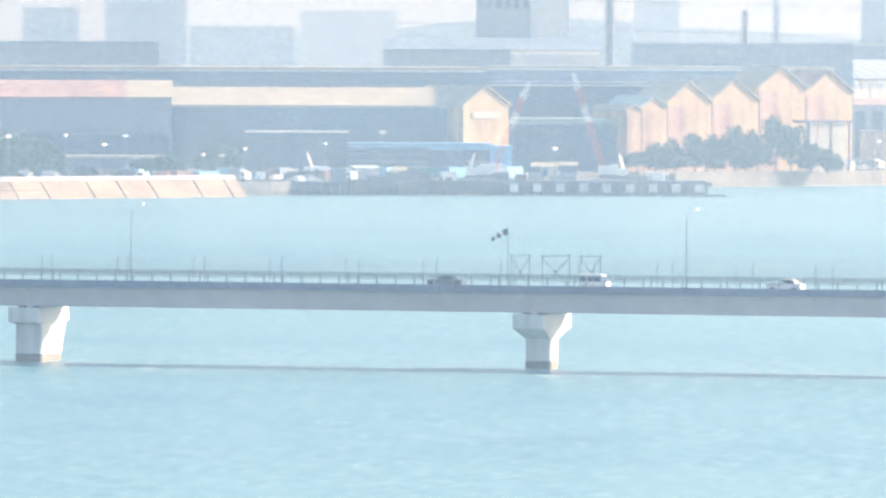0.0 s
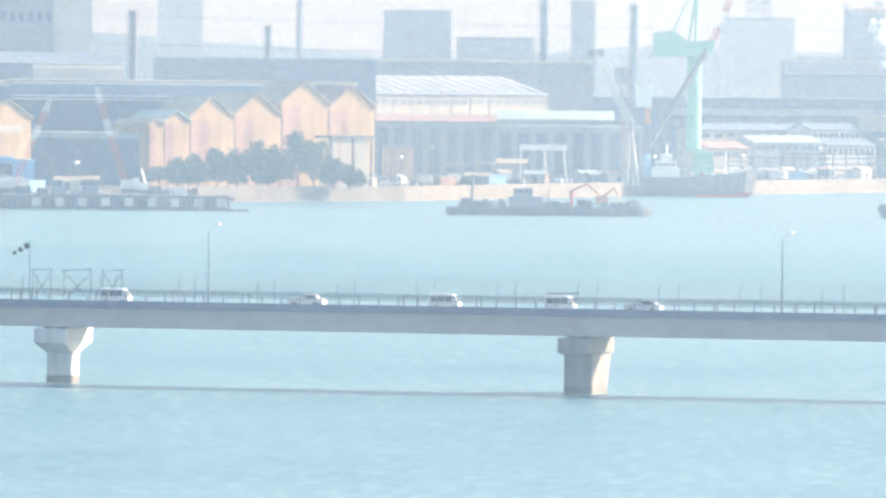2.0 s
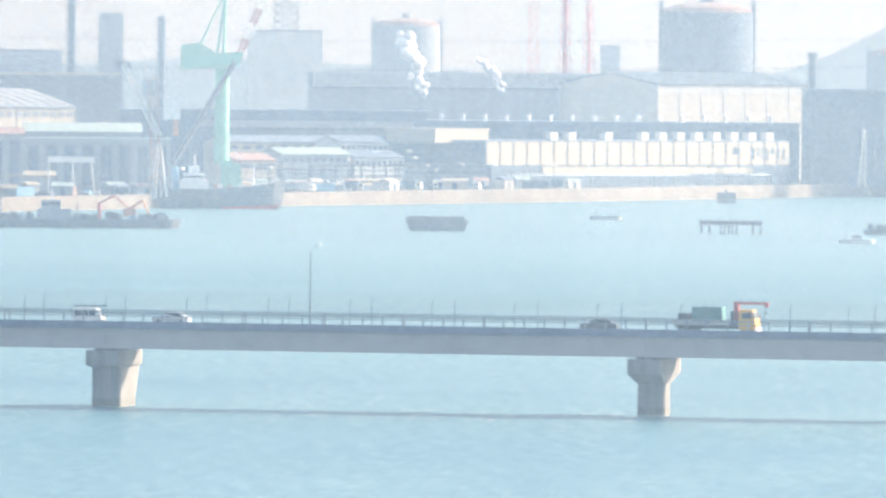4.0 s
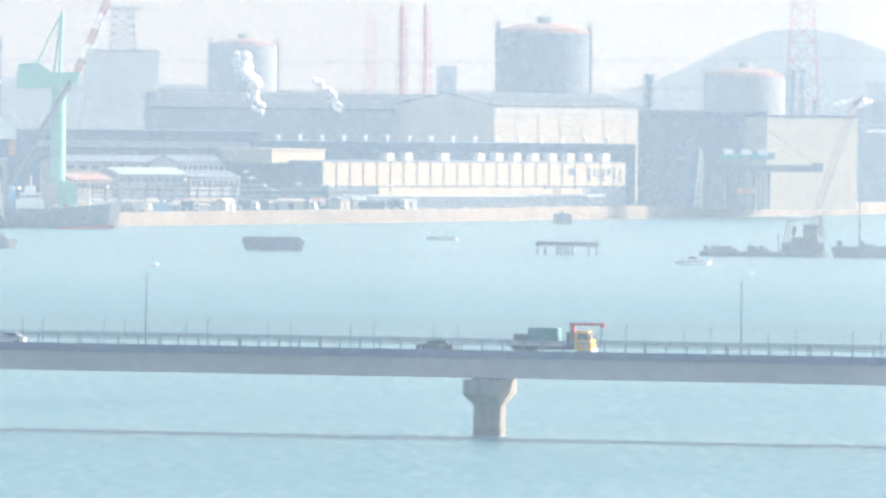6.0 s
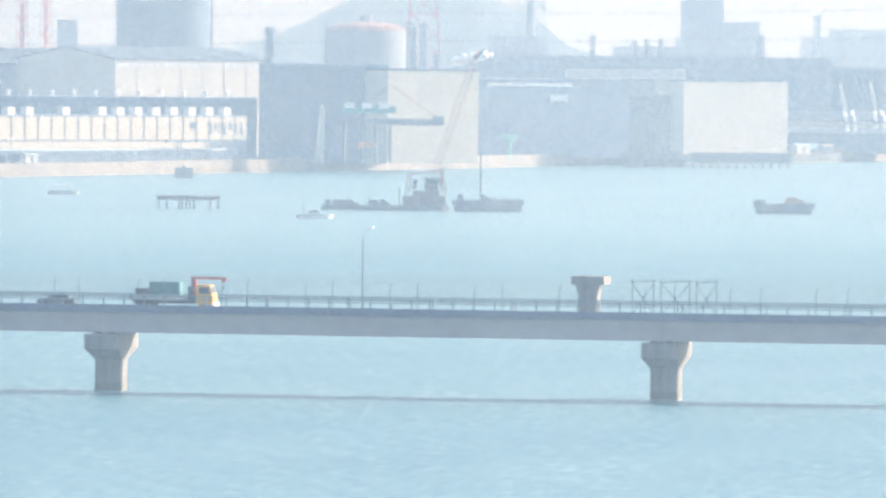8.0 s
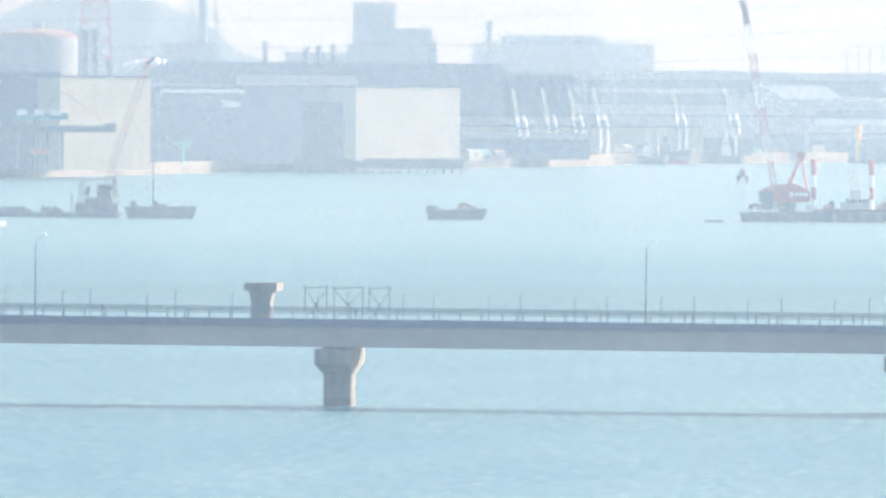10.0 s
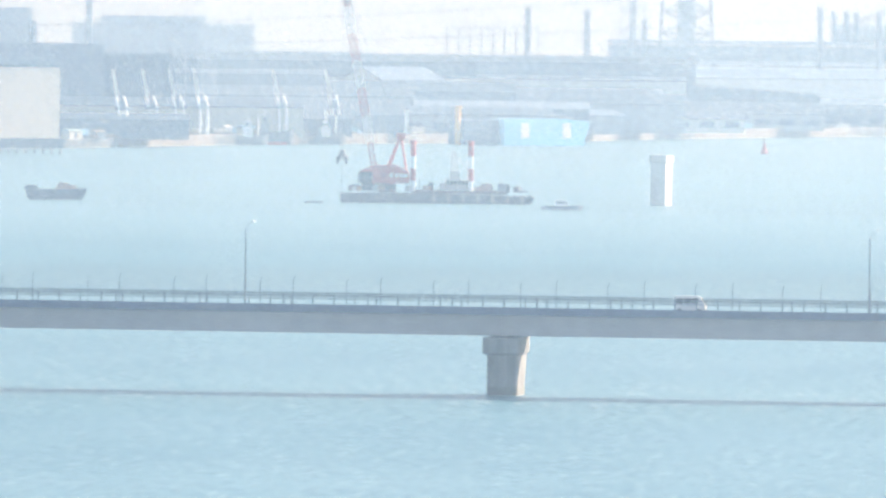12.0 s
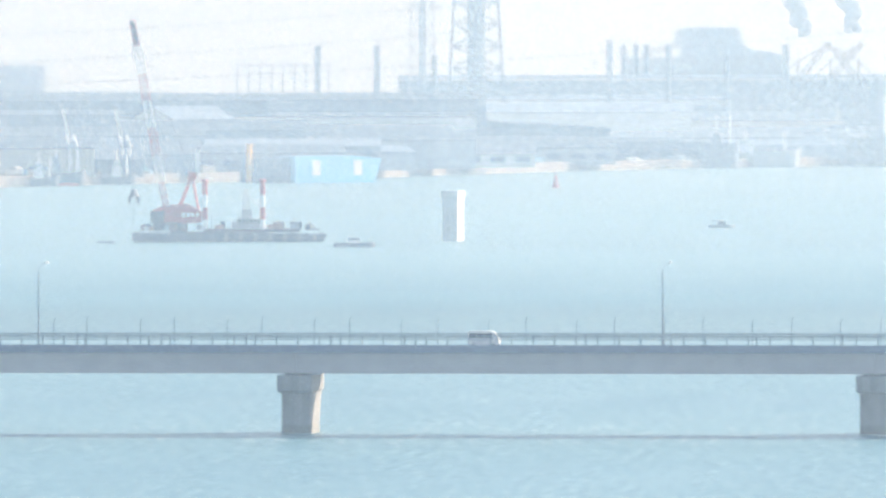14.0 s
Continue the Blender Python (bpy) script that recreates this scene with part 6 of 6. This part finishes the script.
for bb, rr, zt, rad, lab in (
        (-17.806, 3400, 62, 1.5, "tall grey chimney"), (-17.304, 3500, 54.0, 1.4, "grey chimney"), (-19.174, 3700, 60, 1.1, "thin hazy chimney"),
        (-13.662, 3120, 42.8, 1.4, "dark grey chimney"), (-12.863, 3700, 45.8, 1.2, "grey chimney"), (-12.806, 3700, 45.9, 1.2, "grey chimney"),
        (-12.73, 3700, 34.9, 1.0, "short grey chimney"), (-11.857, 3900, 42.3, 1.1, "grey chimney"), (-10.919, 3900, 42.7, 1.1, "grey chimney"),
        (-11.627, 3990, 40.4, 1.0, "short vent stack"), (-11.557, 3990, 40.9, 1.0, "short vent stack"), (-11.475, 3990, 41.4, 1.0, "short vent stack"),
        (-10.605, 4300, 52, 1.4, "grey chimney"), (-8.153, 4500, 51.3, 1.4, "grey chimney"), (-7.821, 4500, 51.2, 1.4, "grey chimney"),
        (-7.499, 4500, 47.2, 1.2, "grey chimney"), (-6.519, 4500, 53.5, 1.4, "grey chimney"), (-6.19, 4500, 51.4, 1.3, "grey chimney"),
        (-5.533, 4500, 51.3, 1.5, "grey chimney"), (-5.862, 4500, 48.4, 1.2, "grey chimney"),
        (-6.443, 4690, 52.0, 1.2, "short vent stack"), (-6.373, 4690, 52.0, 1.2, "short vent stack"), (-6.317, 4690, 52.0, 1.2, "short vent stack")):
    chimney(bb, rr, zt, rad, SHED_DARK, lab + " of the works")
tank(-14.256, 3500, 15.8, 57, SHED_DARK, "huge round gasholder tank with a domed top")
tank(-15.934, 3700, 12.2, 52.3, SHED_GREY, "round grey gas tank with a railed dome")
tank(-13.128, 3600, 14.2, 43.0, SHED_GREY, "broad low storage tank with a pale rim")
furn = thing("furnace_house", spot(-5.975, 4690), "hazy bulky furnace house above the works roofs", "works building")
part("tower_block", Shape().loft([[(-12, y, 45), (14, y, 45), (15.5, y, 57), (13, y, 60), (-11, y, 60), (-15, y, 58), (-15, y, 52), (-12, y, 51)] for y in (0, 20)]), SHED_GREY, furn)
part("annex", Shape().loft([[(14, y, 45), (36, y, 45), (36, y, 46.8), (28, y, 49), (20, y, 49.5), (15.2, y, 53)] for y in (2, 18)]), SHED_GREY, furn)
part("gallery", Shape().lattice((-30, 6, 47), (-12, 6, 53), 2.0, 2.0, 6, 0.3), STEEL_DARK, furn)
head = thing("winding_frame", spot(-16.61, 3800, 50.3), "open steel headframe on the hazy works block", "steel frame")
part("frame", Shape().lattice((0, 2, 0.3), (0, 2, 15.5), 9, 7.5, 5, 0.45), SHED_DARK, head)
part("top_beam", Shape().box(-7, 7, 1.0, 3.0, 15.5, 16.3), SHED_DARK, head)
tower(-15.226, 3900, 66, 4.5, 3.0, RED, "faint red and white lattice mast")
tower(-15.049, 4000, 66, 6.5, 3.0, RED, "hazy reddish lattice tower leg", core=1.0)
tower(-14.917, 4000, 66, 6.5, 3.0, RED, "hazy reddish lattice tower leg", core=1.0)
tower(-12.809, 4300, 75, 17, 9, RED, "hazy lattice power pylon", bays=9, name="pylon")
tower(-12.206, 4200, 80, 16, 8, SHED_GREY, "hazy lattice tower around a flue", core=2.0, bays=9)
tower(-7.268, 4480, 90, 27, 17, SHED_DARK, "tall lattice tower around a thick flue", core=4.2, bays=9)
tower(-7.568, 4600, 90, 13, 9, SHED_GREY, "tall pale lattice tower", core=1.6, bays=9)
fr = thing("holder_frame", spot(-8.346, 4550), "open steel guide frame of an old gasholder", "steel frame")
fz = 43.4
part("ring", Shape().box(-21, 21, -0.4, 0.4, fz - 0.9, fz), SHED_GREY, fr)
for k in range(9):
    part("column", Shape().tube((-20.5 + k * 5.1, (k % 2) * 8, LAND), (-20.5 + k * 5.1, (k % 2) * 8, fz), 0.5, n=6), SHED_GREY, fr)
for bb, lean in ((-5.287, 1), (-5.129, -1), (-5.47, 1)):
    d = thing("derrick", spot(bb, 4560), "hazy dark ship unloader with a slanting boom", "crane", "ship unloaders")
    part("portal", Shape().lattice((0, 0, LAND), (0, 0, 37), 9, 5, 6, 0.6), STEEL_DARK, d)
    part("boom", Shape().lattice((0, 0, 36), (lean * 14, 0, 52), 2.6, 1.6, 6, 0.4), STEEL_DARK, d)
    part("strut", Shape().tube((0, 0, 44), (lean * 14, 0, 52), 0.35, n=5).tube((0, 0, 36), (0, 0, 45), 0.5, n=5).tube((0, 0, 44), (-lean * 9, 0, 36), 0.35, n=5), STEEL_DARK, d)

# steam rising from the works
def steam(b, r, z0, z1, drift, w, seed, mt=STEAM):
    rg = random.Random(seed)
    s = Shape()
    n = 26
    for k in range(n):
        t = k / (n - 1)
        c = Vector((drift * t * t + rg.gauss(0, w * 0.3), rg.gauss(0, w * 0.2), z0 + (z1 - z0) * t))
        rad = w * (0.28 + 0.5 * t * (1.4 - t)) * rg.uniform(0.6, 1.1)
        rings = []
        for j in range(7):
            a = -1.35 + 2.7 * j / 6
            rings.append([c + Vector((math.cos(g) * math.cos(a), math.sin(g) * math.cos(a), math.sin(a))) * rad * (1 + 0.3 * noise.noise(Vector((g * 2, a * 2, k)))) for g in [2 * math.pi * q / 10 for q in range(10)]])
        s.loft(rings)
    solid("steam_plume", s, mt, spot(b, r), "white steam plume drifting above the works roofs", "steam", "steam plumes", smooth=True)


steam(-15.858, 3200, 29.7, 47.6, -5.5, 3.6, 1)
steam(-15.413, 3200, 30.4, 40.2, -6.5, 2.0, 2)
steam(-12.626, 3500, 31.7, 34.9, 11.0, 3.0, 3)
steam(-5.451, 4700, 56.5, 77.8, -8.0, 6.0, 4, SHED_PALE)
steam(-5.167, 4700, 58.3, 77.7, -7.0, 6.0, 5, SHED_PALE)

# overhead power lines
for k, ((ba, za, ra), (bc, zc, rc)) in enumerate((
        ((-21.306, 53.1, 4150), (-12.82, 51.8, 4300)), ((-21.306, 41.7, 4150), (-12.818, 39.9, 4300)),
        ((-12.82, 51.8, 4300), (-7.266, 69.4, 4480)), ((-12.818, 39.9, 4300), (-7.266, 57.7, 4480)),
        ((-11.369, 31.8, 4480), (-4.876, 59.1, 4600)))):
    wire = Shape()
    pts = []
    for j in range(25):
        t = j / 24
        x, y, z = chart(ba + (bc - ba) * t, ra + (rc - ra) * t, za + (zc - za) * t - 5 * 4 * t * (1 - t))
        pts.append((x, y, z))
    for a, c in zip(pts, pts[1:]):
        wire.tube(a, c, 0.24, n=4, caps=False)
    solid("power_line", wire, STEEL_DARK, pose(0, 0, 0), "thin dark overhead power line", "cable", "power lines")

# ---- low hills at the back ----
hill = Shape()
hs = [-45 + 0.2 * k for k in range(380)]
tops = []
for bb in hs:
    z = 30 + 3 * noise.noise(Vector((bb * 0.9, 0, 0)))
    if bb < -12:
        z += 16 * max(0, noise.noise(Vector((bb * 0.32, 7, 0))) + 0.15) + 3
    z += 34 * math.exp(-((bb + 12.85) / 0.72) ** 2)
    tops.append(max(24, z))
for (b0, z0), (b1, z1) in zip(zip(hs, tops), zip(hs[1:], tops[1:])):
    i = len(hill.v)
    hill.v += [chart(b0, 4830, 1), chart(b1, 4830, 1), chart(b1, 4880, z1 * 0.7), chart(b0, 4880, z0 * 0.7), chart(b1, 4950, z1), chart(b0, 4950, z0), chart(b1, 4985, 1), chart(b0, 4985, 1)]
    hill.f += [(i, i + 1, i + 2, i + 3), (i + 3, i + 2, i + 4, i + 5), (i + 5, i + 4, i + 6, i + 7)]
solid("backdrop_hills", hill, HILL, pose(0, 0, 0), "low hazy wooded hills behind the works", "hills", kind="structure", smooth=True)
